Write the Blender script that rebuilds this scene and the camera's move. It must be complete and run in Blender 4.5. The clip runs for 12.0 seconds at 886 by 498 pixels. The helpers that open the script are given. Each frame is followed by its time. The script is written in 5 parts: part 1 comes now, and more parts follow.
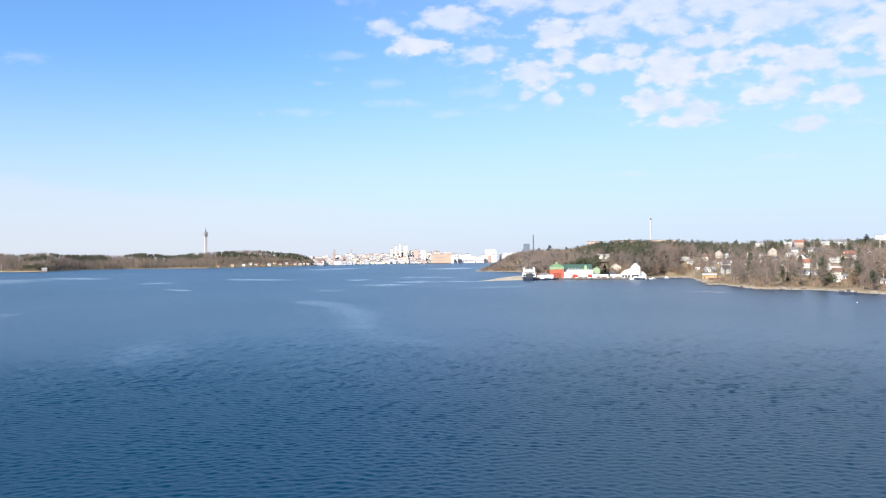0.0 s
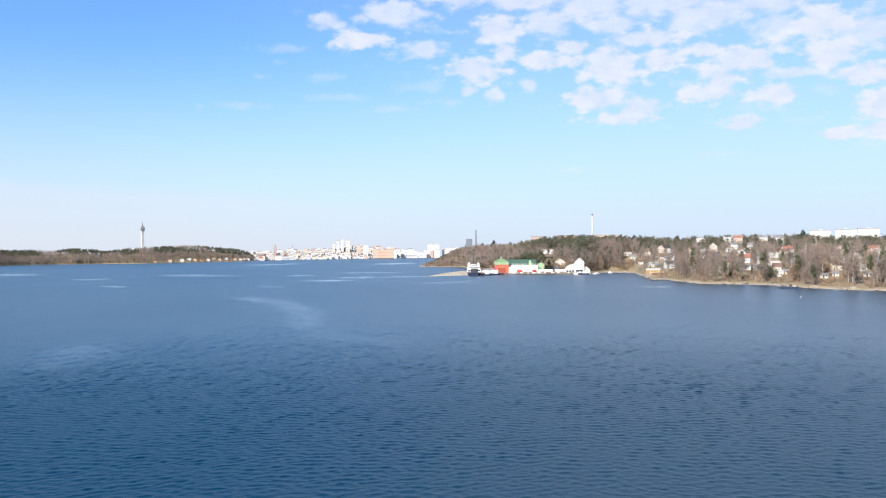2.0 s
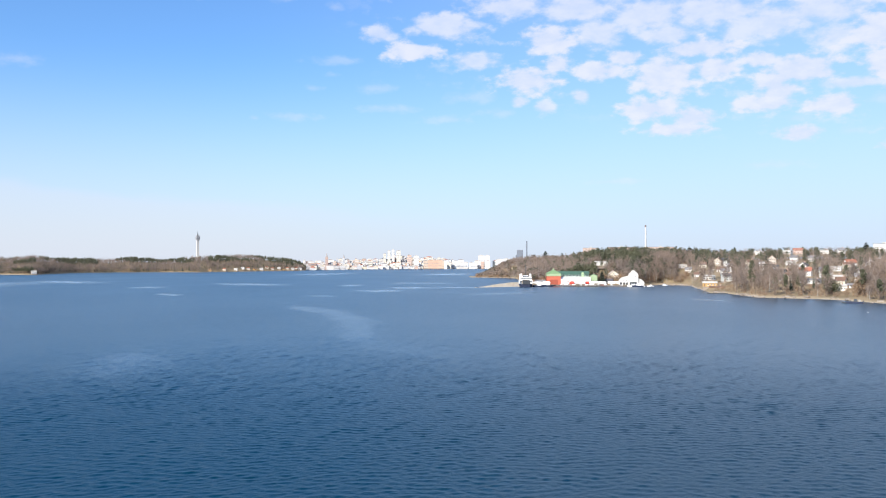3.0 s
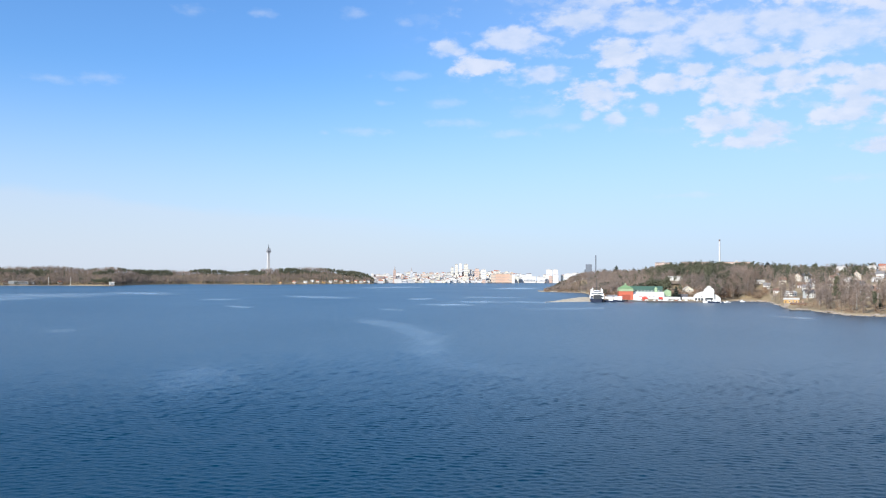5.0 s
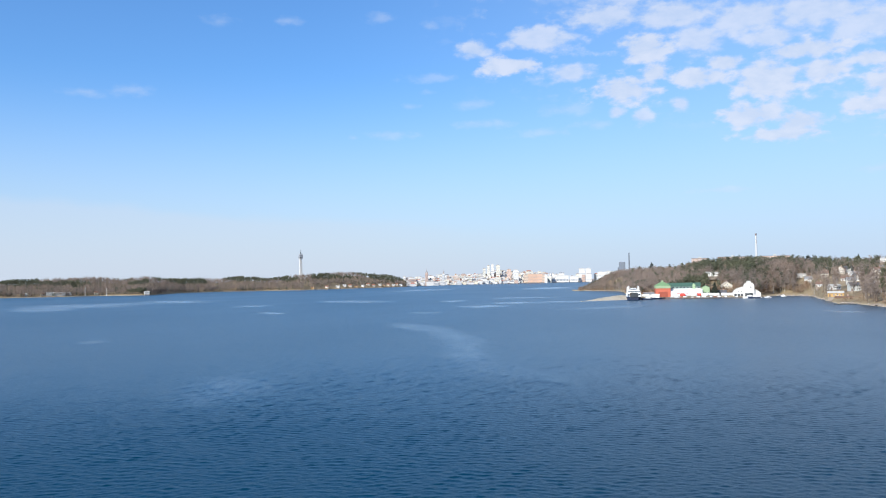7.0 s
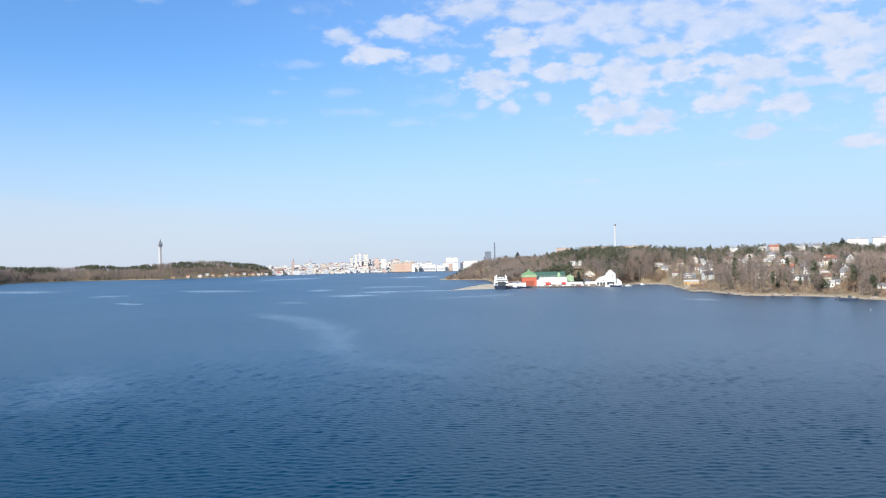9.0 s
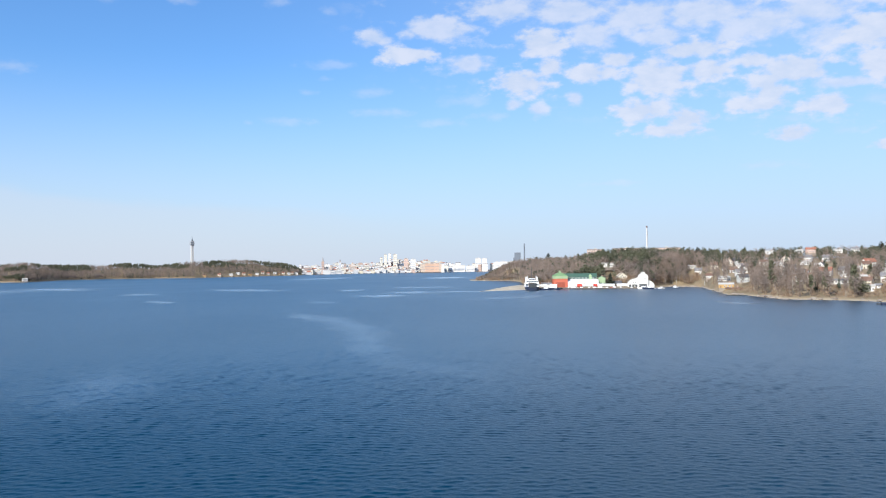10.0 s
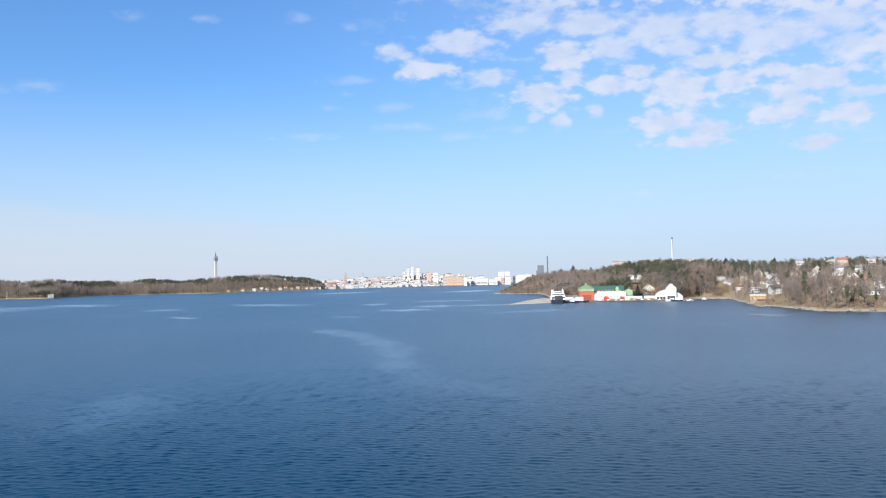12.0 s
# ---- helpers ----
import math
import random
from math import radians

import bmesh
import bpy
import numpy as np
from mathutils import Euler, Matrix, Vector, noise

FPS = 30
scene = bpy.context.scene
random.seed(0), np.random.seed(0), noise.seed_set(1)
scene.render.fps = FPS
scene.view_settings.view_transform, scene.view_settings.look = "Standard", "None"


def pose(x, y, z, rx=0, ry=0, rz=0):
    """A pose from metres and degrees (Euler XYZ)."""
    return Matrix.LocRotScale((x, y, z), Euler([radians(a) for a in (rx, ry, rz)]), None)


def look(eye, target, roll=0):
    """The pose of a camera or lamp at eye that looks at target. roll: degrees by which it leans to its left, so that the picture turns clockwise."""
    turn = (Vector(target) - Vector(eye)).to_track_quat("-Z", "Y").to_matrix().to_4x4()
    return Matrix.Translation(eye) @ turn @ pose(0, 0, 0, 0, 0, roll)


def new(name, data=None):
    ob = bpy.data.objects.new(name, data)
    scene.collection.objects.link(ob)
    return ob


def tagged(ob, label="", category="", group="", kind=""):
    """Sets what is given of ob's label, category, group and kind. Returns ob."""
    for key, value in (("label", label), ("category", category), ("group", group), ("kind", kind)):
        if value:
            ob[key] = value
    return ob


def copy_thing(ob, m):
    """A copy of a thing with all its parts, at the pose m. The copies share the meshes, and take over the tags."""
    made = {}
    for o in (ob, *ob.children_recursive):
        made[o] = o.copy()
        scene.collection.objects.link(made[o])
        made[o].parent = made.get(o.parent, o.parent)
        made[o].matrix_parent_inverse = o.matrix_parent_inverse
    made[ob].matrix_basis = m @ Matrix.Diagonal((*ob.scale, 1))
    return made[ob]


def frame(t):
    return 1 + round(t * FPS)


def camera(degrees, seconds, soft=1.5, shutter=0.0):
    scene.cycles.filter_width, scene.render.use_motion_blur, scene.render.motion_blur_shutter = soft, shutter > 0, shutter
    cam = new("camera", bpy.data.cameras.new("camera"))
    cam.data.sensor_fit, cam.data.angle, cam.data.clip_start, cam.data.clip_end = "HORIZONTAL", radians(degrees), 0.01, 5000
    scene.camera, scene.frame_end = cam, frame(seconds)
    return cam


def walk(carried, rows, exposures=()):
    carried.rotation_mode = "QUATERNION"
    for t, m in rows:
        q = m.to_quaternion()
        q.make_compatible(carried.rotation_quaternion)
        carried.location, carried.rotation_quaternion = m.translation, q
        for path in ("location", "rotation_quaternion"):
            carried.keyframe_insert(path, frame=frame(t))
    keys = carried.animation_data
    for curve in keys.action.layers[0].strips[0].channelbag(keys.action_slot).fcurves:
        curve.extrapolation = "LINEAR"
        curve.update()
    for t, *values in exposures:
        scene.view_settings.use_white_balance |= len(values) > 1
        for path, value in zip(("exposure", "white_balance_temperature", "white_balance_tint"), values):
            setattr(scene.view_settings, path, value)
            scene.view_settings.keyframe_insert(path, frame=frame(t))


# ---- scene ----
# A ship's deck 26 m over a fjord: the camera drifts ahead and swings from side to side.
cam = camera(53.74, 12.0, soft=1.15)
ROWS = [
    (0.0, -0.00, 0.00, 26.00, 90.622, 0.458, -0.001),
    (0.5, -0.57, 2.58, 26.00, 90.220, 0.515, -0.574),
    (1.0, -1.14, 5.16, 26.00, 90.533, 1.368, -2.679),
    (1.5, -1.71, 7.75, 26.00, 89.307, -0.584, -4.600),
    (2.0, -2.28, 10.33, 26.00, 90.274, 0.471, -3.783),
    (2.5, -2.85, 12.91, 26.00, 90.941, 0.102, -1.844),
    (3.0, -3.42, 15.49, 26.00, 90.995, 0.042, -0.494),
    (3.2, -3.65, 16.53, 26.00, 91.111, 0.118, -0.042),
    (5.0, -5.70, 25.82, 26.00, 91.886, -0.324, 3.895),
    (5.5, -6.27, 28.41, 26.00, 91.688, -0.353, 4.232),
    (6.0, -6.84, 30.99, 26.00, 91.782, 0.897, 5.042),
    (6.5, -7.41, 33.57, 26.00, 91.960, 1.177, 6.605),
    (6.7, -7.64, 34.60, 26.00, 92.035, 1.071, 6.830),
    (8.3, -9.46, 42.87, 26.00, 91.039, 0.894, -3.986),
    (8.5, -9.69, 43.90, 26.00, 90.760, 0.887, -4.309),
    (9.0, -10.26, 46.48, 26.00, 91.143, 1.034, -2.695),
    (9.5, -10.83, 49.07, 26.00, 91.214, 1.289, -2.058),
    (10.0, -11.40, 51.65, 26.00, 91.209, 0.598, -0.787),
    (10.5, -11.97, 54.23, 26.00, 91.387, 0.539, -0.394),
    (11.0, -12.54, 56.81, 26.00, 91.692, 0.626, -0.393),
    (11.5, -13.11, 59.39, 26.00, 91.576, 0.453, -0.199),
    (12.0, -13.68, 61.98, 26.00, 92.110, 1.021, 0.673),
]
walk(cam, [(t, pose(x, y, z, rx, ry, rz)) for t, x, y, z, rx, ry, rz in ROWS],
     [(0.0, 0.54, 6500, 10), (3.2, 0.50, 6500, 10), (5.0, 0.41, 6250, 8), (6.7, 0.34, 6120, 7), (8.3, 0.37, 6250, 8), (12.0, 0.35, 6250, 8)])

# ---- light ----
SUN_AZ, SUN_EL = -142.0, 34.0
sun = new("sun", bpy.data.lights.new("sun", "SUN"))
sun.data.energy, sun.data.angle, sun.data.color = 4.9, radians(0.53), (1.0, 0.95, 0.86)
sun_from = Vector((math.sin(radians(SUN_AZ)) * math.cos(radians(SUN_EL)),
                   math.cos(radians(SUN_AZ)) * math.cos(radians(SUN_EL)), math.sin(radians(SUN_EL))))
sun.matrix_world = look(sun_from * 100, (0, 0, 0))

world = bpy.data.worlds.new("sky")
scene.world = world
world.use_nodes = True
WN, WL = world.node_tree.nodes, world.node_tree.links
WN.clear()


def wnode(kind, **settings):
    n = WN.new(kind)
    for key, value in settings.items():
        if key == "op":
            n.operation = value
        else:
            n.inputs[int(key[1:])].default_value = value
    return n


def wmath(op, a, b=0.0, c=0.0):
    n = WN.new("ShaderNodeMath")
    n.operation = op
    for i, v in enumerate((a, b, c)):
        if isinstance(v, (int, float)):
            n.inputs[i].default_value = v
        else:
            WL.new(v, n.inputs[i])
    return n.outputs[0]


def wsmooth(v, lo, hi, top=1.0):
    n = WN.new("ShaderNodeMapRange")
    n.interpolation_type = "SMOOTHSTEP"
    WL.new(v, n.inputs[0])
    n.inputs[1].default_value, n.inputs[2].default_value, n.inputs[3].default_value, n.inputs[4].default_value = lo, hi, 0.0, top
    return n.outputs[0]


def wmix(fac, a, b):
    n = WN.new("ShaderNodeMix")
    n.data_type = "RGBA"
    WL.new(fac, n.inputs[0])
    for i, v in ((6, a), (7, b)):
        if isinstance(v, tuple):
            n.inputs[i].default_value = v
        else:
            WL.new(v, n.inputs[i])
    return n.outputs[2]


sky = WN.new("ShaderNodeTexSky")
sky.sky_type, sky.sun_disc = "NISHITA", False
sky.sun_elevation, sky.sun_rotation = radians(SUN_EL), radians(SUN_AZ)
sky.altitude, sky.air_density, sky.dust_density, sky.ozone_density = 30, 1.0, 0.6, 2.0
tint = WN.new("ShaderNodeVectorMath")
tint.operation = "MULTIPLY"
WL.new(sky.outputs[0], tint.inputs[0])
tint.inputs[1].default_value = (0.64, 0.93, 1.26)  # a deep, clean spring sky
coord = WN.new("ShaderNodeTexCoord")
split = WN.new("ShaderNodeSeparateXYZ")
WL.new(coord.outputs["Generated"], split.inputs[0])
DEG = 57.29578
az = wmath("MULTIPLY", wmath("ARCTAN2", split.outputs[0], split.outputs[1]), DEG)
el = wmath("MULTIPLY", wmath("ARCSINE", split.outputs[2]), DEG)
polar = WN.new("ShaderNodeCombineXYZ")
WL.new(az, polar.inputs[0])
WL.new(wmath("MULTIPLY", el, 1.8), polar.inputs[1])


def wnoise(scale, detail, rough=0.6):
    n = wnode("ShaderNodeTexNoise", i2=scale, i3=detail, i4=rough)
    WL.new(polar.outputs[0], n.inputs[0])
    return n.outputs[0]


# low haze over the horizon, a thin veil bank above the far wood, then broken altocumulus
haze = wsmooth(el, 14.0, -3.0, 0.95)
veil_edge = wmath("ADD", wmath("MULTIPLY", wmath("ADD", az, 25.0), -0.075), wmath("MULTIPLY", wnoise(0.12, 3), 2.2))
veil = wmath("MULTIPLY", wsmooth(wmath("SUBTRACT", veil_edge, el), -4.1, -3.2, 0.34), wsmooth(az, 6.0, -20.0))
# azimuth, elevation, half width, half height in degrees
LOW_PUFFS = [(6.1, 11.9, 2.1, 0.9), (8.0, 12.8, 1.0, 0.6), (7.4, 14.4, 2.1, 0.9), (10.7, 12.3, 1.8, 0.6), (12.2, 13.1, 1.2, 0.5), (14.9, 11.8, 2.2, 1.3),
             (13.8, 9.8, 1.8, 0.8), (16.4, 9.2, 1.6, 0.7), (15.6, 8.5, 2.2, 0.4), (17.9, 12.1, 1.4, 0.7), (16.9, 13.4, 2.6, 0.7), (21.5, 10.7, 1.3, 1.3),
             (20.8, 9.8, 1.9, 0.5), (23.0, 11.7, 2.3, 1.0), (22.8, 7.9, 1.3, 0.5), (24.7, 9.5, 1.6, 0.6), (20.5, 12.5, 1.0, 0.5), (28.4, 6.9, 1.2, 0.4),
             (27.9, 11.7, 1.9, 0.9), (27.3, 13.5, 2.4, 1.1), (-1.5, 13.7, 2.1, 0.6), (31.2, 8.5, 2.2, 1.1), (30.6, 7.1, 1.5, 0.5), (29.6, 10.3, 1.9, 0.7)]
HIGH_PUFFS = [(24.0, 15.0, 2.6, 0.8), (20.9, 14.5, 2.4, 0.9), (17.7, 15.5, 3.0, 0.9), (13.8, 15.6, 2.4, 1.0), (9.1, 16.2, 2.4, 0.8), (0.7, 15.3, 2.2, 0.7),
              (4.9, 16.4, 2.2, 0.7), (10.7, 14.6, 1.5, 0.8), (25.1, 13.4, 1.5, 0.7), (2.6, 13.1, 1.5, 0.5), (7.1, 10.1, 0.6, 0.4), (9.5, 10.8, 0.5, 0.4),
              (5.5, 10.5, 0.5, 0.3), (-3.6, 14.8, 1.0, 0.5), (19.2, 14.0, 1.1, 0.4), (29.9, 12.8, 2.2, 1.1), (15.0, 14.3, 1.5, 0.6), (25.6, 10.7, 1.6, 0.3)]
WISPS = [(-6.5, 13.1, 1.6, 0.3), (-9.3, 9.5, 1.6, 0.3), (-11.7, 9.3, 0.5, 0.2), (-3.1, 10.1, 1.8, 0.3), (-3.8, 11.4, 1.2, 0.4), (-8.0, 11.3, 0.6, 0.2),
         (-6.7, 12.2, 0.7, 0.2), (2.1, 10.8, 2.0, 0.4), (0.8, 9.4, 1.9, 0.3), (21.0, 6.1, 2.1, 0.3), (11.9, 5.3, 2.4, 0.2), (25.6, 7.9, 0.8, 0.3),
         (27.5, 9.7, 1.5, 0.4), (22.5, 8.8, 1.1, 0.3), (-25.6, 12.0, 1.5, 0.4), (-28.2, 11.7, 1.1, 0.3), (-20.0, 16.4, 1.1, 0.4), (-15.8, 16.6, 0.8, 0.3),
         (-9.8, 16.8, 1.0, 0.4), (-6.6, 16.3, 0.6, 0.3), (4.0, 9.8, 1.5, 0.3)]


def puffs(rows):
    best = None
    for a, e, ra, re in rows:
        sub = WN.new("ShaderNodeVectorMath")
        sub.operation = "SUBTRACT"
        WL.new(polar.outputs[0], sub.inputs[0])
        sub.inputs[1].default_value = (a, e * 1.8, 0)
        mul = WN.new("ShaderNodeVectorMath")
        mul.operation = "MULTIPLY"
        WL.new(sub.outputs[0], mul.inputs[0])
        mul.inputs[1].default_value = (1 / ra, 1 / (1.8 * re), 0)
        size = WN.new("ShaderNodeVectorMath")
        size.operation = "LENGTH"
        WL.new(mul.outputs[0], size.inputs[0])
        d = wmath("SUBTRACT", 1.0, size.outputs["Value"])
        best = d if best is None else wmath("SMOOTH_MAX", best, d, 0.25)
    return best


fine = wmath("SUBTRACT", wnoise(0.75, 5, 0.55), 0.5)
coarse = wmath("SUBTRACT", wnoise(0.28, 2, 0.5), 0.5)
rough_edge = wmath("ADD", wmath("MULTIPLY", fine, 2.7), wmath("MULTIPLY", coarse, 1.0))
body = wsmooth(wmath("ADD", puffs(LOW_PUFFS), rough_edge), -0.30, 0.45)
thin = wsmooth(wmath("ADD", puffs(HIGH_PUFFS), rough_edge), -0.55, 0.55, 0.85)
wisp = wsmooth(wmath("ADD", puffs(WISPS), rough_edge), -0.3, 1.1, 0.30)
# broken field carried on upwards and north out of view, thickened to brighten the water
upper = wmath("MULTIPLY", wsmooth(wmath("ADD", el, wmath("MULTIPLY", az, 0.12)), 16.5, 19.0), wsmooth(az, -4.0, 8.0))
field = wmath("MULTIPLY", wsmooth(wmath("ADD", fine, coarse), -0.14, 0.12), upper)
flecks = wmath("MULTIPLY", wsmooth(wmath("ADD", fine, wmath("MULTIPLY", coarse, 0.7)), 0.0, 0.25, 0.5),
               wmath("MULTIPLY", wsmooth(wmath("ADD", el, wmath("MULTIPLY", az, 0.2)), 10.5, 14.5), wsmooth(az, -8.0, 2.0)))
cover = wmath("MULTIPLY", wmath("MAXIMUM", wmath("MAXIMUM", body, thin), wmath("MAXIMUM", field, wmath("MAXIMUM", wisp, flecks))), 0.86)
base = wmix(haze, tint.outputs[0], (4.55, 4.8, 5.55, 1))
base = wmix(wmath("MULTIPLY", wsmooth(az, -16.0, 26.0, 0.40), wsmooth(el, 40.0, 15.0)), base, (3.45, 4.4, 6.0, 1))
base = wmix(veil, base, (4.75, 5.0, 5.7, 1))
shade = wmix(wsmooth(wmath("ADD", fine, wmath("MULTIPLY", coarse, 0.6)), -0.15, 0.25), (4.55, 4.95, 5.95, 1), (5.4, 5.5, 6.2, 1))
clouded = wmix(cover, base, shade)
back = WN.new("ShaderNodeBackground")
back.inputs["Strength"].default_value = 0.115
WL.new(clouded, back.inputs[0])
WL.new(back.outputs[0], WN.new("ShaderNodeOutputWorld").inputs[0])


# ---- materials ----
def mat(name, color, rough=0.8, var=0.25, scale=0.5, fine_scale=6.0, bump=0.0, metal=0.0, other=None, island=0.0, objvar=0.0):
    """A surface with stains at two scales; other: a second colour that the coarse stain blends to."""
    m = bpy.data.materials.new(name)
    m.use_nodes = True
    N, L = m.node_tree.nodes, m.node_tree.links
    bsdf = N["Principled BSDF"]
    bsdf.inputs["Roughness"].default_value, bsdf.inputs["Metallic"].default_value = rough, metal
    tc = N.new("ShaderNodeNewGeometry")
    big, small = N.new("ShaderNodeTexNoise"), N.new("ShaderNodeTexNoise")
    for n, s in ((big, scale), (small, fine_scale)):
        n.inputs["Scale"].default_value, n.inputs["Detail"].default_value = s, 4
        L.new(tc.outputs["Position"], n.inputs["Vector"])
    mix = N.new("ShaderNodeMix")
    mix.data_type = "RGBA"
    ramp = N.new("ShaderNodeMapRange")
    ramp.inputs[1].default_value, ramp.inputs[2].default_value = 0.35, 0.65
    L.new(big.outputs[0], ramp.inputs[0])
    L.new(ramp.outputs[0], mix.inputs[0])
    dark = tuple(c * (1 - var) for c in color)
    mix.inputs[6].default_value = (*(other or dark), 1)
    mix.inputs[7].default_value = (*color, 1)
    hsv = N.new("ShaderNodeHueSaturation")
    L.new(mix.outputs[2], hsv.inputs["Color"])
    val = N.new("ShaderNodeMath")
    val.operation = "MULTIPLY_ADD"
    L.new(small.outputs[0], val.inputs[0])
    val.inputs[1].default_value, val.inputs[2].default_value = var * 1.2, 1 - var * 0.6
    value = val.outputs[0]
    for amount, source in ((island, tc.outputs["Random Per Island"]), (objvar, None)):
        if amount:
            if source is None:
                source = N.new("ShaderNodeObjectInfo").outputs["Random"]
            k = N.new("ShaderNodeMath")
            k.operation = "MULTIPLY_ADD"
            L.new(source, k.inputs[0])
            k.inputs[1].default_value, k.inputs[2].default_value = amount, 1 - amount / 2
            p = N.new("ShaderNodeMath")
            p.operation = "MULTIPLY"
            L.new(value, p.inputs[0])
            L.new(k.outputs[0], p.inputs[1])
            value = p.outputs[0]
    L.new(value, hsv.inputs["Value"])
    L.new(hsv.outputs[0], bsdf.inputs["Base Color"])
    if bump:
        b = N.new("ShaderNodeBump")
        b.inputs["Strength"].default_value, b.inputs["Distance"].default_value = 1.0, bump
        L.new(small.outputs[0], b.inputs["Height"])
        L.new(b.outputs[0], bsdf.inputs["Normal"])
    return m


M = {
    "grass": mat("dry_grass_and_soil", (0.31, 0.225, 0.13), 0.95, 0.35, 0.03, 0.4, 0.3, other=(0.19, 0.145, 0.08)),
    "rock": mat("shore_rock", (0.36, 0.30, 0.24), 0.9, 0.35, 0.15, 1.2, 0.3, other=(0.20, 0.16, 0.13)),
    "sand": mat("shore_sand", (0.52, 0.44, 0.33), 0.95, 0.2, 0.08, 0.8, other=(0.38, 0.31, 0.22)),
    "bark": mat("bark", (0.17, 0.125, 0.095), 0.95, 0.35, 0.3, 3.0),
    "birch": mat("birch_bark", (0.42, 0.38, 0.33), 0.9, 0.4, 0.5, 3.0),
    "twig": mat("bare_twigs", (0.265, 0.196, 0.152), 0.95, 0.4, 0.03, 0.8, other=(0.19, 0.152, 0.130), island=0.4),
    "bush": mat("russet_twigs", (0.29, 0.185, 0.115), 0.95, 0.3, 0.06, 0.8, other=(0.22, 0.16, 0.11), island=0.4),
    "needle": mat("pine_needles", (0.112, 0.112, 0.064), 0.9, 0.35, 0.02, 1.0, other=(0.070, 0.076, 0.046), island=0.5),
    "spruce": mat("spruce_needles", (0.066, 0.080, 0.048), 0.9, 0.3, 0.05, 1.0, other=(0.05, 0.062, 0.038), island=0.5),
    "concrete": mat("concrete", (0.45, 0.44, 0.42), 0.85, 0.15, 0.05, 0.5),
    "glass": mat("window_glass", (0.05, 0.06, 0.075), 0.12, 0.2, 0.2, 2.0),
    "white_paint": mat("white_paint", (0.80, 0.78, 0.74), 0.6, 0.06, 0.2, 2.0),
    "dark_metal": mat("dark_metal", (0.07, 0.075, 0.08), 0.5, 0.2, 0.3, 2.0, metal=0.3),
    "timber": mat("grey_timber", (0.26, 0.21, 0.16), 0.9, 0.3, 0.5, 4.0),
}


SLICKS = [  # x, y, half length, half width, turn, how calm
    (-571, 986, 107, 39, 126, 0.90), (-610, 1136, 160, 82, 120, 0.90), (-590, 1199, 128, 62, 107, 0.80), (-554, 1316, 132, 52, 126, 1.20), (-235, 771, 28, 9, 113, 1.30), (-245, 1151, 96, 41, 125, 1.00), (-27, 978, 42, 40, 4, 1.15),
    (-57, 869, 26, 36, 0, 1.20), (-106, 1087, 20, 45, 0, 1.10), (-227, 761, 26, 8, 107, 1.20), (-291, 2342, 269, 81, -99, 1.00), (29, 2275, 233, 70, 84, 1.30), (-81, 532, 40, 14, 110, 0.6), (-62, 492, 64, 14, 105, 0.5), (-45, 429, 81, 12, 100, 0.45),
]
SLICKS += [(-33, 358, 80, 10, 98, 0.4), (-10, 277, 31, 9, 118, 0.3), (-84, 246, 39, 15, 101, 0.4), (-212, 423, 23, 10, 109, 0.40), (-95, 728, 25, 13, 109, 0.70), (56, 790, 69, 20, -138, 0.50), (196, 641, 28, 10, 106, 0.90), (20, 990, 34, 26, 5, 1.1), (-330, 1010, 24, 40, 18, 1.0), (-20, 1210, 60, 45, 0, 0.8)]


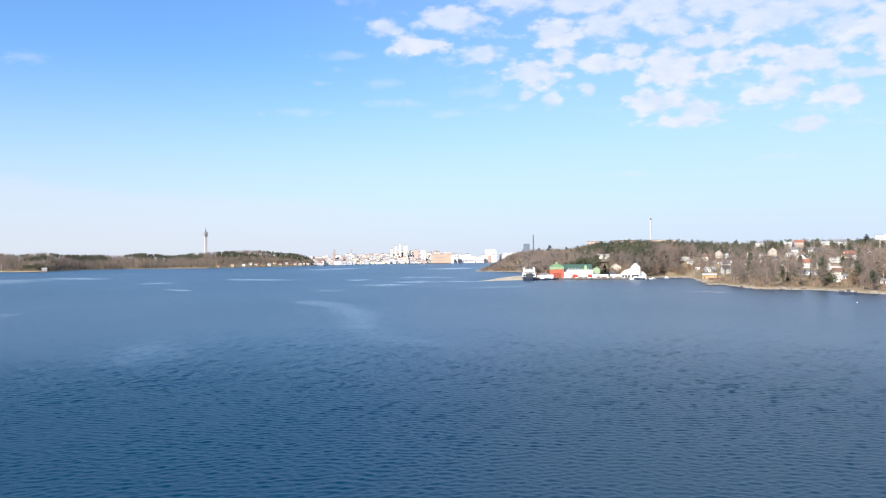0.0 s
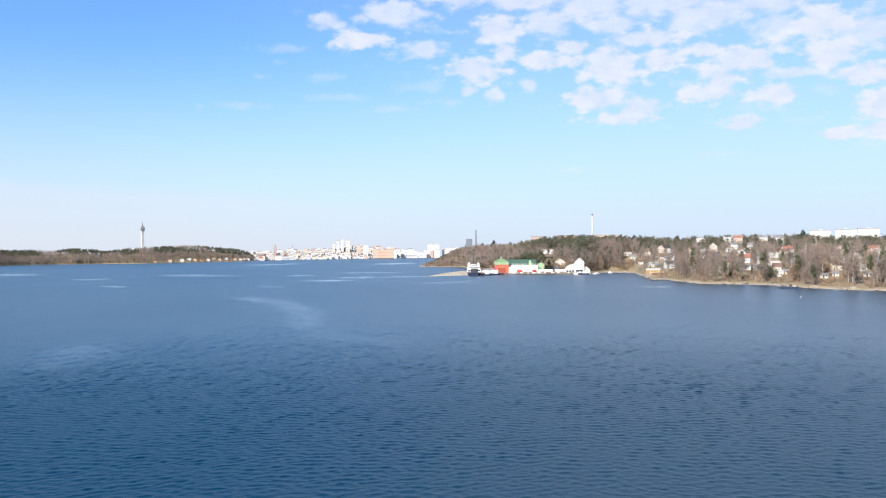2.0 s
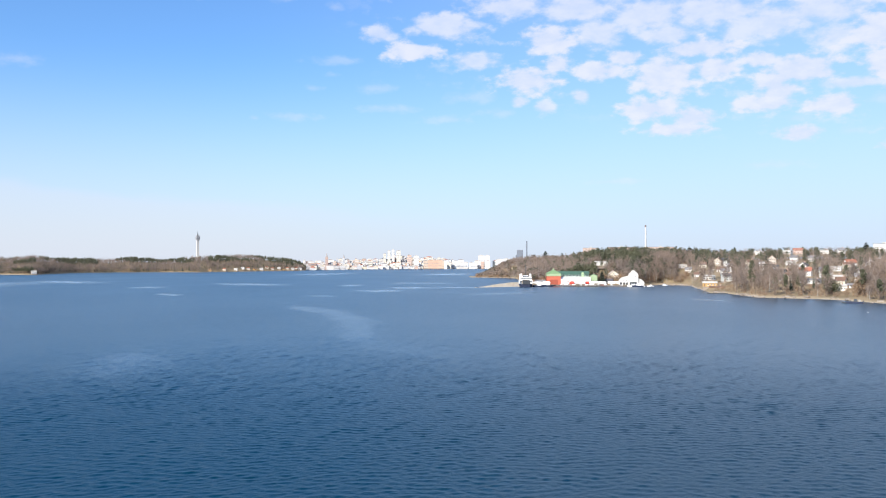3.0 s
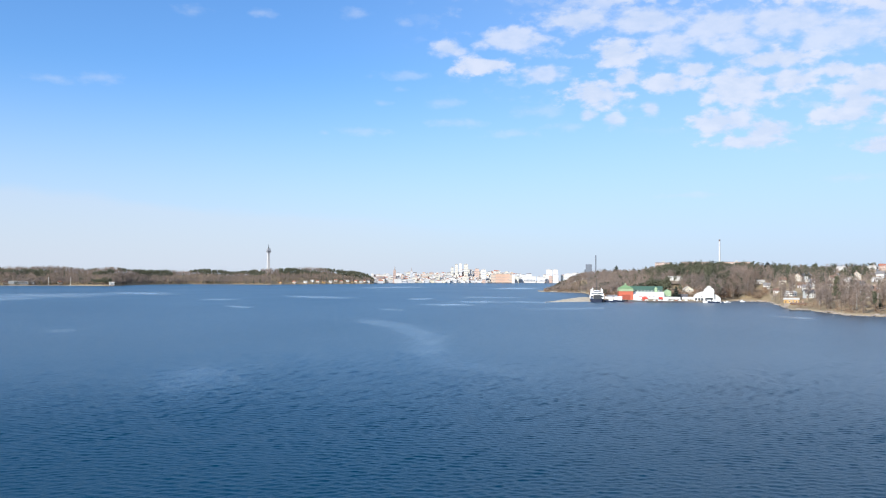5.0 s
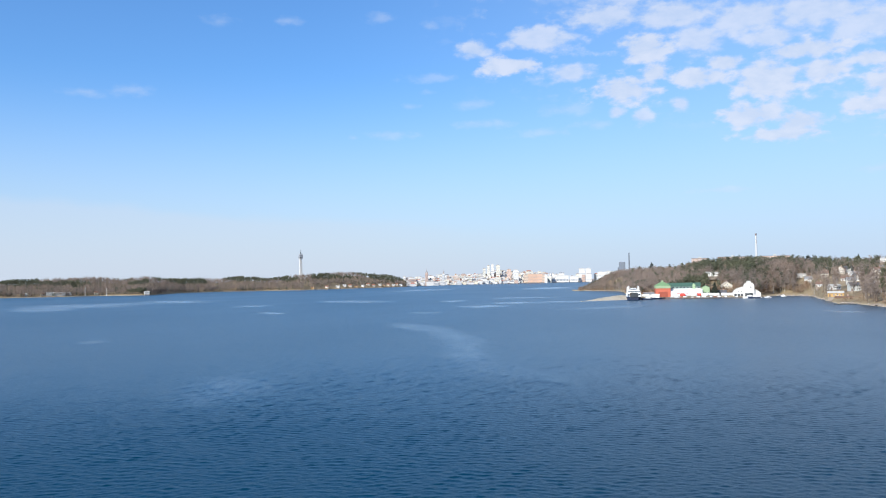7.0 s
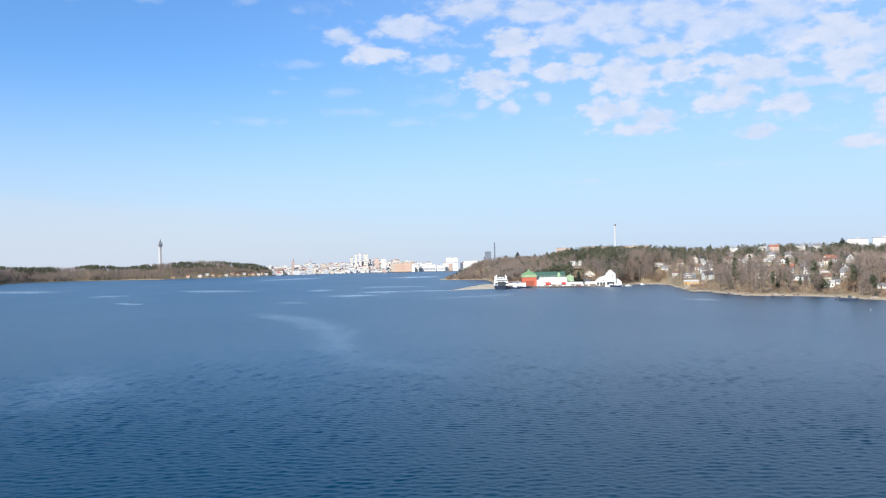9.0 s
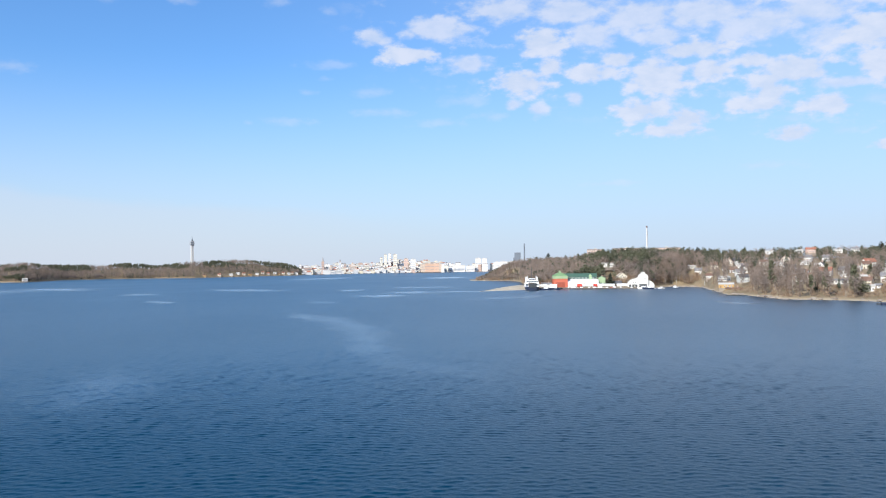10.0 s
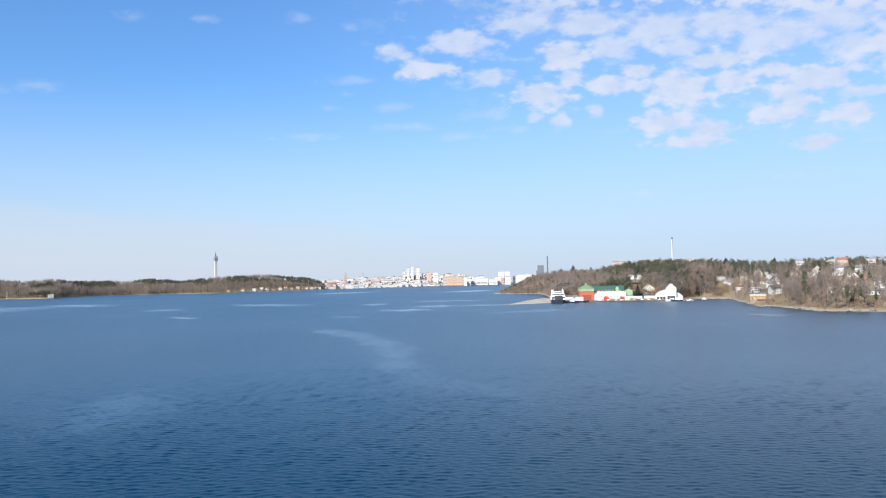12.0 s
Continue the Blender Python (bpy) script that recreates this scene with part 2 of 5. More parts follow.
def water_material():
    m = bpy.data.materials.new("fjord_water")
    m.use_nodes = True
    N, L = m.node_tree.nodes, m.node_tree.links
    bsdf = N["Principled BSDF"]
    bsdf.inputs["Base Color"].default_value = (0.0, 0.029, 0.058, 1)
    bsdf.inputs["IOR"].default_value = 1.31
    # added coat for smooth facets between the ruffled ones, brightening water at low angles
    bsdf.inputs["Coat Roughness"].default_value, bsdf.inputs["Coat IOR"].default_value = 0.21, 1.333
    geo = N.new("ShaderNodeNewGeometry")

    def math_(op, a, b=0.0, c=0.0):
        n = N.new("ShaderNodeMath")
        n.operation = op
        for i, v in enumerate((a, b, c)):
            if isinstance(v, (int, float)):
                n.inputs[i].default_value = v
            else:
                L.new(v, n.inputs[i])
        return n.outputs[0]

    def scaled(v):
        n = N.new("ShaderNodeVectorMath")
        n.operation = "MULTIPLY"
        L.new(geo.outputs["Position"], n.inputs[0])
        n.inputs[1].default_value = v
        return n.outputs[0]

    def noise_(v, detail=3.0, rough=0.55):
        n = N.new("ShaderNodeTexNoise")
        n.inputs["Scale"].default_value, n.inputs["Detail"].default_value, n.inputs["Roughness"].default_value = 1.0, detail, rough
        L.new(scaled(v), n.inputs["Vector"])
        return n.outputs[0]

    def smooth(v, lo, hi):
        n = N.new("ShaderNodeMapRange")
        n.interpolation_type = "SMOOTHSTEP"
        L.new(v, n.inputs[0])
        n.inputs[1].default_value, n.inputs[2].default_value = lo, hi
        return n.outputs[0]

    # slicks: x, y, half length, half width, turn in degrees
    calm = None
    warp = math_("SUBTRACT", noise_((0.05, 0.02, 0), 5, 0.7), 0.5)
    streak = noise_((0.05, 0.03, 0), 3)
    for x, y, a, b, turn, still in SLICKS:
        mp = N.new("ShaderNodeMapping")
        mp.vector_type = "TEXTURE"
        mp.inputs[1].default_value = (x, y, 0)
        mp.inputs[2].default_value = (0, 0, radians(turn))
        mp.inputs[3].default_value = (a, b, 1)
        L.new(geo.outputs["Position"], mp.inputs[0])
        ln = N.new("ShaderNodeVectorMath")
        ln.operation = "LENGTH"
        L.new(mp.outputs[0], ln.inputs[0])
        d = math_("MULTIPLY", smooth(math_("ADD", math_("SUBTRACT", 1.0, ln.outputs["Value"]), math_("MULTIPLY", warp, 2.6)), -0.2, 1.0), still)
        calm = d if calm is None else math_("MAXIMUM", calm, d)
    calm = math_("MULTIPLY", calm, math_("MULTIPLY_ADD", streak, 1.1, 0.25))
    gusts = smooth(noise_((0.006, 0.0025, 0), 3), 0.3, 0.7)
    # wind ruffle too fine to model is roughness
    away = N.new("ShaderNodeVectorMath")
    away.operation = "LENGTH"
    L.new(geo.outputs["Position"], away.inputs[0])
    # roughness drops away from the camera's start, set to fit its view
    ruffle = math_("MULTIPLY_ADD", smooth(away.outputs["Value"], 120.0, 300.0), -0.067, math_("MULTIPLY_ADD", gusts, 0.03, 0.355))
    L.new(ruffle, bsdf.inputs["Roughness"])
    # an added coat brightens the slicks, and all water away from the camera's start
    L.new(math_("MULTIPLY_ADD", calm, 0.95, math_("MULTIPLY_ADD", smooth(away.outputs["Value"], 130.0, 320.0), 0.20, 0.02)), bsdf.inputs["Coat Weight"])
    # cat's-paw ripples, a hand long, near the camera's start; wind lanes further out, fitted to its view
    bump = N.new("ShaderNodeBump")
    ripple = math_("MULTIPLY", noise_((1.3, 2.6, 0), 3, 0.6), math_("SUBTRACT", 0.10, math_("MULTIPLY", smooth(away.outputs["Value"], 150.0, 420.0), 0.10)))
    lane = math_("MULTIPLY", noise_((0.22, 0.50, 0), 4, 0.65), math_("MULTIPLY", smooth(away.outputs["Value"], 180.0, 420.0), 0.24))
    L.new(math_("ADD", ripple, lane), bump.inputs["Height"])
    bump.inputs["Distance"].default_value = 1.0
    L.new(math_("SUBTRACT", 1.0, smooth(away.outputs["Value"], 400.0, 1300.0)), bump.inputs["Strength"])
    # far off, normals tilt towards the ship to fit its view, as wave sides would
    sep = N.new("ShaderNodeSeparateXYZ")
    L.new(geo.outputs["Position"], sep.inputs[0])
    past = math_("SUBTRACT", sep.outputs[1], 350.0)
    lean = N.new("ShaderNodeBump")
    L.new(math_("MULTIPLY", math_("ADD", past, math_("SQRT", math_("MULTIPLY_ADD", past, past, 22500.0))), VIEW_TILT / 2), lean.inputs["Height"])
    lean.inputs["Distance"].default_value = 1.0
    L.new(bump.outputs[0], lean.inputs["Normal"])
    L.new(lean.outputs[0], bsdf.inputs["Normal"])
    return m


# ---- building helpers ----
def part(name, bm, material, parent=None, label=""):
    """One mesh object from a bmesh, under a thing or a part."""
    me = bpy.data.meshes.new(name)
    bm.normal_update()
    bm.to_mesh(me)
    bm.free()
    for m in material if isinstance(material, (list, tuple)) else [material]:
        me.materials.append(m)
    ob = new(name, me)
    if parent is not None:
        ob.parent = parent
    return tagged(ob, label) if label else ob


def shared(name, me, parent, m=None):
    """Another object on a mesh that exists already."""
    ob = new(name, me)
    ob.parent = parent
    if m is not None:
        ob.matrix_basis = m
    return ob


def box(bm, x0, y0, z0, x1, y1, z1, index=0, taper=0.0):
    t = taper
    v = [bm.verts.new(p) for p in ((x0, y0, z0), (x1, y0, z0), (x1, y1, z0), (x0, y1, z0),
                                   (x0 + t, y0 + t, z1), (x1 - t, y0 + t, z1), (x1 - t, y1 - t, z1), (x0 + t, y1 - t, z1))]
    for f in ((0, 3, 2, 1), (4, 5, 6, 7), (0, 1, 5, 4), (1, 2, 6, 5), (2, 3, 7, 6), (3, 0, 4, 7)):
        bm.faces.new([v[i] for i in f]).material_index = index
    return v


def tube(bm, p, q, r0, r1, n=8, cap=True, index=0):
    p, q = Vector(p), Vector(q)
    d = (q - p).normalized()
    a = d.orthogonal().normalized()
    b = d.cross(a)
    ring = lambda c, r: [bm.verts.new(c + (a * math.cos(k * math.tau / n) + b * math.sin(k * math.tau / n)) * r) for k in range(n)]
    u, w = ring(p, r0), ring(q, r1)
    for k in range(n):
        bm.faces.new((u[k], u[(k + 1) % n], w[(k + 1) % n], w[k])).material_index = index
    if cap:
        bm.faces.new(w).material_index = index
        bm.faces.new(u[::-1]).material_index = index


def prism(bm, outline, y0, y1, index=0):
    """An outline of (x, z) points drawn out from y0 to y1."""
    a = [bm.verts.new((x, y0, z)) for x, z in outline]
    b = [bm.verts.new((x, y1, z)) for x, z in outline]
    n = len(a)
    for k in range(n):
        bm.faces.new((a[k], b[k], b[(k + 1) % n], a[(k + 1) % n])).material_index = index
    bm.faces.new(a).material_index = index
    bm.faces.new(b[::-1]).material_index = index
    bmesh.ops.recalc_face_normals(bm, faces=bm.faces)


def root(name, label, category, group=""):
    return tagged(new(name), label, category, group)


def table(rows):
    xs, ys = [r[0] for r in rows], [r[1] for r in rows]
    return lambda a: float(np.interp(a, xs, ys))


def polar_place(a, d):
    return d * math.sin(radians(a)), d * math.cos(radians(a))


def bearing(x, y):
    return math.degrees(math.atan2(x, y)), math.hypot(x, y)


# ---- the lie of the land: distance of shore and ridge by bearing ----
N_SHORE = table([(2.1, 1760), (2.3, 1731), (4.75, 1639), (5.2, 1570), (5.5, 1022), (6.1, 1012), (7.6, 1068), (8.7, 1032), (10.9, 1047), (12.4, 1040), (14.2, 1138),
                 (15.9, 1100), (16.3, 976), (16.9, 836), (17.7, 832), (18.7, 780), (19.7, 734), (21.4, 721), (22.7, 720), (24.3, 698),
                 (25.9, 660), (27.8, 635), (30.2, 619), (34, 612), (46, 590)])
N_RIDGE = table([(2.2, 1790), (3.1, 1800), (4.7, 1720), (6, 1620), (9, 1380), (12, 1330), (18, 1300), (25, 1290), (28, 1330), (46, 1280)])
N_HIGH = table([(2.1, 1.2), (2.5, 2.0), (3.1, 4.5), (4.1, 16), (4.8, 24), (5.9, 27), (8.1, 25), (9.4, 31), (10.3, 34), (12.5, 35.5), (15, 35), (18, 30.5),
                (21.3, 34), (24.7, 33), (26, 34), (27, 31), (31, 30.5), (46, 30)])
N_BACK = table([(2.1, 1830), (3.1, 1950), (4.5, 2300), (6, 4860), (46, 4860)])
S_SHORE = table([(-60, 2300), (-40, 2450), (-33.2, 2553), (-29.3, 2519), (-27, 2550), (-24.5, 2431), (-22.5, 2845), (-19.8, 3060), (-17.3, 3060), (-15.1, 2990),
                 (-12.8, 3210), (-8.8, 3600), (-8.3, 3700)])
S_HIGH = table([(-60, 32), (-34, 34), (-32, 32), (-29, 37), (-26.8, 37), (-26, 30), (-24.6, 35), (-23, 31), (-20.5, 30), (-19.1, 38), (-17.2, 28),
                (-15.3, 39), (-13.3, 47), (-12.1, 48), (-11, 44), (-9.7, 38), (-8.9, 26), (-8.5, 10), (-8.3, 2)])
C_SHORE = table([(-9.5, 3700), (-8, 3850), (-6, 4250), (-3.6, 4520), (-1, 4600), (0.55, 4600), (0.65, 4840), (9, 4840)])


def ease(s):
    s = min(max(s, 0.0), 1.0)
    return s * s * (3 - 2 * s)


def rumple(x, y, size, amount):
    return amount * noise.noise(Vector((x / size, y / size, 0.3)))


def north_z(x, y):
    a, d = bearing(x, y)
    shore, ridge, high = N_SHORE(a), N_RIDGE(a), N_HIGH(a)
    flat = 38 if a < 15.5 else 18
    if d < shore:
        return -1.5
    s = (d - shore - flat) / (ridge - shore - flat)
    if s <= 0:
        return 0.35 + 1.35 * min(1, (d - shore) / 14)
    steep = 2.1 if a < 15 else 1.2
    rise = 1 - (1 - min(s, 1)) ** steep if s < 1 else 1.0
    z = 1.7 + (high - 1.7) * rise
    if 5.2 <= a < 7.5 and d < 1640:  # the hill falls gently towards the cove
        z = min(z, 1.7 + (a - 5.2) * d * 0.0079 + max(0.0, d - 1380) * 0.1)
    if d > ridge:
        z = high - min(14.0, (d - ridge) * 0.03)
        if a < 5.5:
            z = -1.5 + (high + 1.5) * max(0.0, 1 - (d - ridge) / (N_BACK(a) - ridge) * 1.1)
    return z + rumple(x, y, 60, 1.2) * min(1, s * 3)


def south_z(x, y):
    a, d = bearing(x, y)
    shore, high = S_SHORE(a), S_HIGH(a)
    if d < shore:
        return -1.5
    s = (d - shore - 5) / 260
    if s <= 0:
        return 0.3 + 0.8 * (d - shore) / 5
    z = 1.1 + (high - 1.1) * (1 - (1 - min(s, 1)) ** 1.5)
    return z + rumple(x, y, 80, 2.0) * min(1, s * 3)


SKYLINE = table([(-8.7, 42), (-8.2, 40), (-7.7, 46), (-7.1, 50), (-6.5, 48), (-6.0, 50), (-5.3, 48), (-4.7, 52), (-3.9, 52), (-3.4, 60), (-2.9, 70), (-2.3, 70),
                 (-2.0, 66), (-1.1, 64), (-0.8, 62), (0.4, 60), (0.6, 44), (2.7, 42), (3.5, 42), (4.1, 44), (4.8, 40), (6.5, 40), (9, 40)])


def city_z(x, y):
    a, d = bearing(x, y)
    return 1.2 + (SKYLINE(a) - 15) * ease((d - C_SHORE(a) - 8) / (300 if a < 0.6 else 500))


def land(name, azimuths, distances, height, material, label):
    """A sheet of land on a fan of bearings and distances, its rim dipped under the water."""
    verts, faces = [], []
    rows = [distances(a) for a in azimuths]
    n = len(rows[0])
    for a, ds in zip(azimuths, rows):
        for d in ds:
            x, y = polar_place(a, d)
            verts.append((x, y, height(x, y)))
    for i in range(len(azimuths) - 1):
        for j in range(n - 1):
            k = i * n + j
            faces.append((k, k + n, k + n + 1, k + 1))
    me = bpy.data.meshes.new(name)
    me.from_pydata(verts, [], faces)
    me.validate()
    for m in material if isinstance(material, (list, tuple)) else [material]:
        me.materials.append(m)
    for p in me.polygons:
        p.use_smooth = True
    ob = new(name, me)
    return tagged(ob, label, "land", kind="structure")


def spread(start, *steps):
    """Distances from start: pairs of (count, reach)."""
    out, d = [], start
    for count, reach in steps:
        out += [d + (reach) * (k + 1) / count for k in range(count)]
        d += reach
    return out



def ground_material():
    """Bare rock and sand by the water, dry grass and leaf litter further up."""
    m = M["grass"].copy()
    m.name = "bank_ground"
    N, L = m.node_tree.nodes, m.node_tree.links
    bsdf = N["Principled BSDF"]
    old = bsdf.inputs["Base Color"].links[0].from_socket
    geo = N.new("ShaderNodeNewGeometry")
    sep = N.new("ShaderNodeSeparateXYZ")
    L.new(geo.outputs["Position"], sep.inputs[0])
    nz = N.new("ShaderNodeTexNoise")
    nz.inputs["Scale"].default_value, nz.inputs["Detail"].default_value = 0.05, 4
    L.new(geo.outputs["Position"], nz.inputs["Vector"])
    add = N.new("ShaderNodeMath")
    add.operation = "MULTIPLY_ADD"
    L.new(nz.outputs[0], add.inputs[0])
    add.inputs[1].default_value = -2.4
    L.new(sep.outputs[2], add.inputs[2])
    rng = N.new("ShaderNodeMapRange")
    rng.inputs[1].default_value, rng.inputs[2].default_value = -1.2, 0.1
    L.new(add.outputs[0], rng.inputs[0])
    mix = N.new("ShaderNodeMix")
    mix.data_type = "RGBA"
    L.new(rng.outputs[0], mix.inputs[0])
    mix.inputs[6].default_value = (0.38, 0.31, 0.22, 1)
    L.new(old, mix.inputs[7])
    L.new(mix.outputs[2], bsdf.inputs["Base Color"])
    return m


M["ground"] = ground_material()


def fan(lo, hi, step):
    return [lo + step * k for k in range(int(round((hi - lo) / step)) + 1)]


# water: one sheet to the horizon and past it, with short-crested wind waves before the ship
W = 9000


def water_sheet():
    gen = np.random.default_rng(3)
    fine = np.arange(-36, 34.01, 0.14)
    azs = np.radians(np.concatenate([np.arange(-180, -36, 6.5), fine, np.arange(40, 180, 7.0)]))
    far = 98 * 1.0021 ** np.arange(1, 692)  # rings widen with the distance from the farthest stand of the camera
    ds = np.concatenate([[0.0, 30.0, 55.0], np.arange(76, 160, 0.20), 62 + far, 62 + far[-1] * 1.02 ** np.arange(1, 30), [1150, 1500, 2200, 3500, 5500, W]])
    A, D = np.meshgrid(azs, ds, indexing="ij")
    X, Y = D * np.sin(A), D * np.cos(A)
    Z, drift, lean = np.zeros_like(X), np.zeros_like(X), np.zeros_like(X)
    step = 0.0021 * np.maximum(D - 62, 98)
    inside = (1.0 - 0.25 * np.clip((D - 180) / 120, 0, 1)) * np.clip((35 - np.abs(np.degrees(A) + 1)) / 1.5, 0, 1) * np.clip((D - 76) / 6, 0, 1) * np.clip((470 - D) / 150, 0, 1)
    for k in range(110):
        wave = 0.65 * 3.6 ** gen.random()
        turn = -0.10 + gen.normal() * 0.72
        kx, ky = math.tau / wave * math.sin(turn), math.tau / wave * math.cos(turn)
        keep = np.clip(wave / (2.6 * step) - 0.6, 0, 1)
        phase = kx * X + ky * Y + gen.random() * math.tau
        high = WAVE_SLOPE * wave / math.tau
        Z += high * np.sin(phase) * keep
        drift += high * math.cos(turn) * np.cos(phase) * keep
        lean += high * math.sin(turn) * np.cos(phase) * keep
    # gusts: rougher and calmer patches some tens of metres wide
    patch = 1.0 + 0.16 * np.sin(X / 17 + 1.7 * np.sin(Y / 33)) * np.sin(Y / 24 + 1.3 * np.sin(X / 21))
    Z *= inside * patch
    # crests are sharper than troughs, and lean towards the ship to suit the camera's view
    X, Y = X + 0.5 * lean * inside * patch, Y + 0.5 * drift * inside * patch - 1.6 * Z
    n, m = X.shape
    me = bpy.data.meshes.new("water")
    me.vertices.add(n * m)
    me.vertices.foreach_set("co", np.stack([X, Y, Z], -1).astype(np.float32).ravel())
    i = np.arange(n)[:, None] * m
    j = np.arange(m - 1)[None, :]
    nxt = (np.arange(1, n + 1) % n)[:, None] * m
    quads = np.stack([i + j, i + j + 1, nxt + j + 1, nxt + j], -1).reshape(-1, 4)[:, ::-1].astype(np.int32)
    me.loops.add(quads.size)
    me.loops.foreach_set("vertex_index", quads.ravel())
    me.polygons.add(len(quads))
    me.polygons.foreach_set("loop_start", np.arange(0, quads.size, 4, dtype=np.int32))
    me.polygons.foreach_set("use_smooth", np.ones(len(quads), dtype=bool))
    me.update(calc_edges=True)
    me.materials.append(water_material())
    return me


WAVE_SLOPE, VIEW_TILT = 0.0165, 0.07
tagged(new("water", water_sheet()), "deep blue rippled fjord water with pale calm slicks", "water", kind="structure")
bm = bmesh.new()
box(bm, -W, -W, -31, W, W, -30)
tagged(part("ground", bm, M["rock"]), "dark rocky sea bed under the fjord", "ground", kind="structure")

land("ground_north", fan(2.1, 46, 0.15), lambda a: [N_SHORE(a) - 6] + spread(N_SHORE(a), (3, 14), (4, 30)) +
     [N_SHORE(a) + 44 + (max(N_RIDGE(a), N_SHORE(a) + 60) - N_SHORE(a) - 44) * k / 14 for k in range(1, 15)] +
     [N_RIDGE(a) + (N_BACK(a) - N_RIDGE(a)) * k for k in (0.06, 0.15, 0.35, 0.65, 1.0)], north_z, M["ground"], "low rocky shore rising to a wooded hill with dry grass")
land("ground_south", fan(-60, -8.3, 0.3), lambda a: [S_SHORE(a) - 10] + spread(S_SHORE(a), (2, 5), (10, 260), (2, 500)), south_z, M["ground"],
     "long low wooded shore with a pale rocky edge")
land("ground_city", fan(-9.5, 9, 0.1), lambda a: [C_SHORE(a) - 2] + spread(C_SHORE(a), (12, 310), (1, 60)), city_z, M["rock"],
     "grey quays and slopes under the distant town")

# a low gravel spit before the ferry quay
SPIT = table([(2.3, 0.0), (2.6, 4), (3.2, 75), (3.9, 165), (4.8, 275), (5.8, 275)])


def spit():
    verts, faces, n = [], [], 11
    azs = fan(2.35, 5.8, 0.06)
    for a in azs:
        near_d = 984 + 9.0 * (a - 2.3) + rumple(a * 30, 0, 9, 9)
        wide = max(2.5, SPIT(a) + rumple(a * 30, 50, 7, 12))
        top = 0.3 + 0.9 * min(1, (a - 2.3) / 1.6) + rumple(a * 40, 9, 6, 0.35)
        for k in range(n):
            u = k / (n - 1)
            x, y = polar_place(a, near_d + wide * u)
            verts.append((x, y, -0.6 + (top + 0.6) * math.sin(math.pi * u) ** 0.55 + rumple(x, y, 2.5, 0.25)))
    for i in range(len(azs) - 1):
        for j in range(n - 1):
            k = i * n + j
            faces.append((k, k + n, k + n + 1, k + 1))
    me = bpy.data.meshes.new("spit")
    me.from_pydata(verts, [], faces)
    me.materials.append(M["sand"])
    tagged(new("spit", me), "low pale gravel spit running out into the water", "land", kind="structure")


spit()


# ---- trees ----
def tri_cloud(rng, n, centre, radii, size, lean=0.0, shell=0.45):
    """n loose triangles about the surface and inside of an ellipsoid: sprays of twigs or needles."""
    d = rng.normal(size=(n, 3))
    d /= np.linalg.norm(d, axis=1)[:, None]
    r = shell + (1 - shell) * rng.random(n) ** 0.5
    p = np.array(centre) + d * r[:, None] * np.array(radii)
    a = rng.normal(size=(n, 3)) * 0.6 + d * lean + np.array((0, 0, 0.25 * lean))
    a /= np.linalg.norm(a, axis=1)[:, None]
    b = np.cross(a, rng.normal(size=(n, 3)))
    b /= np.linalg.norm(b, axis=1)[:, None]
    s = size[0] * (0.6 + 0.8 * rng.random(n))[:, None]
    w = size[1] * (0.6 + 0.8 * rng.random(n))[:, None]
    v = np.stack([p - b * w, p + b * w, p + a * s], 1).reshape(-1, 3)
    return v


def limbs(rng, bm, height, first, count, reach, r):
    for k in range(count):
        z = height * (first + (0.92 - first) * k / count)
        ang = k * 2.4 + rng.random()
        long = reach * (1 - 0.5 * k / count)
        q = (math.cos(ang) * long, math.sin(ang) * long, z + long * (0.5 + 0.4 * rng.random()))
        tube(bm, (0, 0, z), q, r * (1 - z / height * 0.7), 0.03, 4, False)


def bare_crown(rng, h, wide, n, detail=1.0):
    lobes = []
    for k in range(5):
        ang = k * 2.5 + rng.random()
        off = wide * 0.45
        c = (math.cos(ang) * off, math.sin(ang) * off, h * (0.5 + 0.09 * k))
        lobes.append(tri_cloud(rng, n // 5, c, (wide * 0.62, wide * 0.62, h * 0.25), (1.5 / detail, 0.15 / detail), 0.8, 0.12))
    return np.concatenate(lobes)


def pine_crown(rng, h, wide, n, detail=1.0):
    lobes = []
    for k in range(6):
        ang = k * 2.1 + rng.random() * 2
        off = wide * 0.5 * (1 - k / 9)
        c = (math.cos(ang) * off, math.sin(ang) * off, h * (0.52 + 0.075 * k))
        lobes.append(tri_cloud(rng, n // 6, c, (wide * 0.52, wide * 0.52, h * 0.085), (0.9 / detail, 0.5 / detail), 0.5, 0.3))
    return np.concatenate(lobes)


def spruce_crown(rng, h, wide, n, detail=1.0):
    t = rng.random(n) ** 0.7
    ang = rng.random(n) * math.tau
    r = wide * t * (0.5 + 0.5 * rng.random(n)) * (0.8 + 0.25 * np.sin(t * 38))
    p = np.stack([np.cos(ang) * r, np.sin(ang) * r, h * (1 - 0.88 * t)], 1)
    out = np.stack([np.cos(ang), np.sin(ang), -0.45 * np.ones(n)], 1)
    side = np.stack([-np.sin(ang), np.cos(ang), np.zeros(n)], 1)
    s = (0.9 / detail) * (0.5 + t)[:, None]
    return np.stack([p - side * s * 0.55, p + side * s * 0.55, p + out * s], 1).reshape(-1, 3)


def bush_crown(rng, h, wide, n, detail=1.0):
    return tri_cloud(rng, n, (0, 0, h * 0.5), (wide, wide, h * 0.5), (1.2 / detail, 0.2 / detail), 0.8, 0.1)


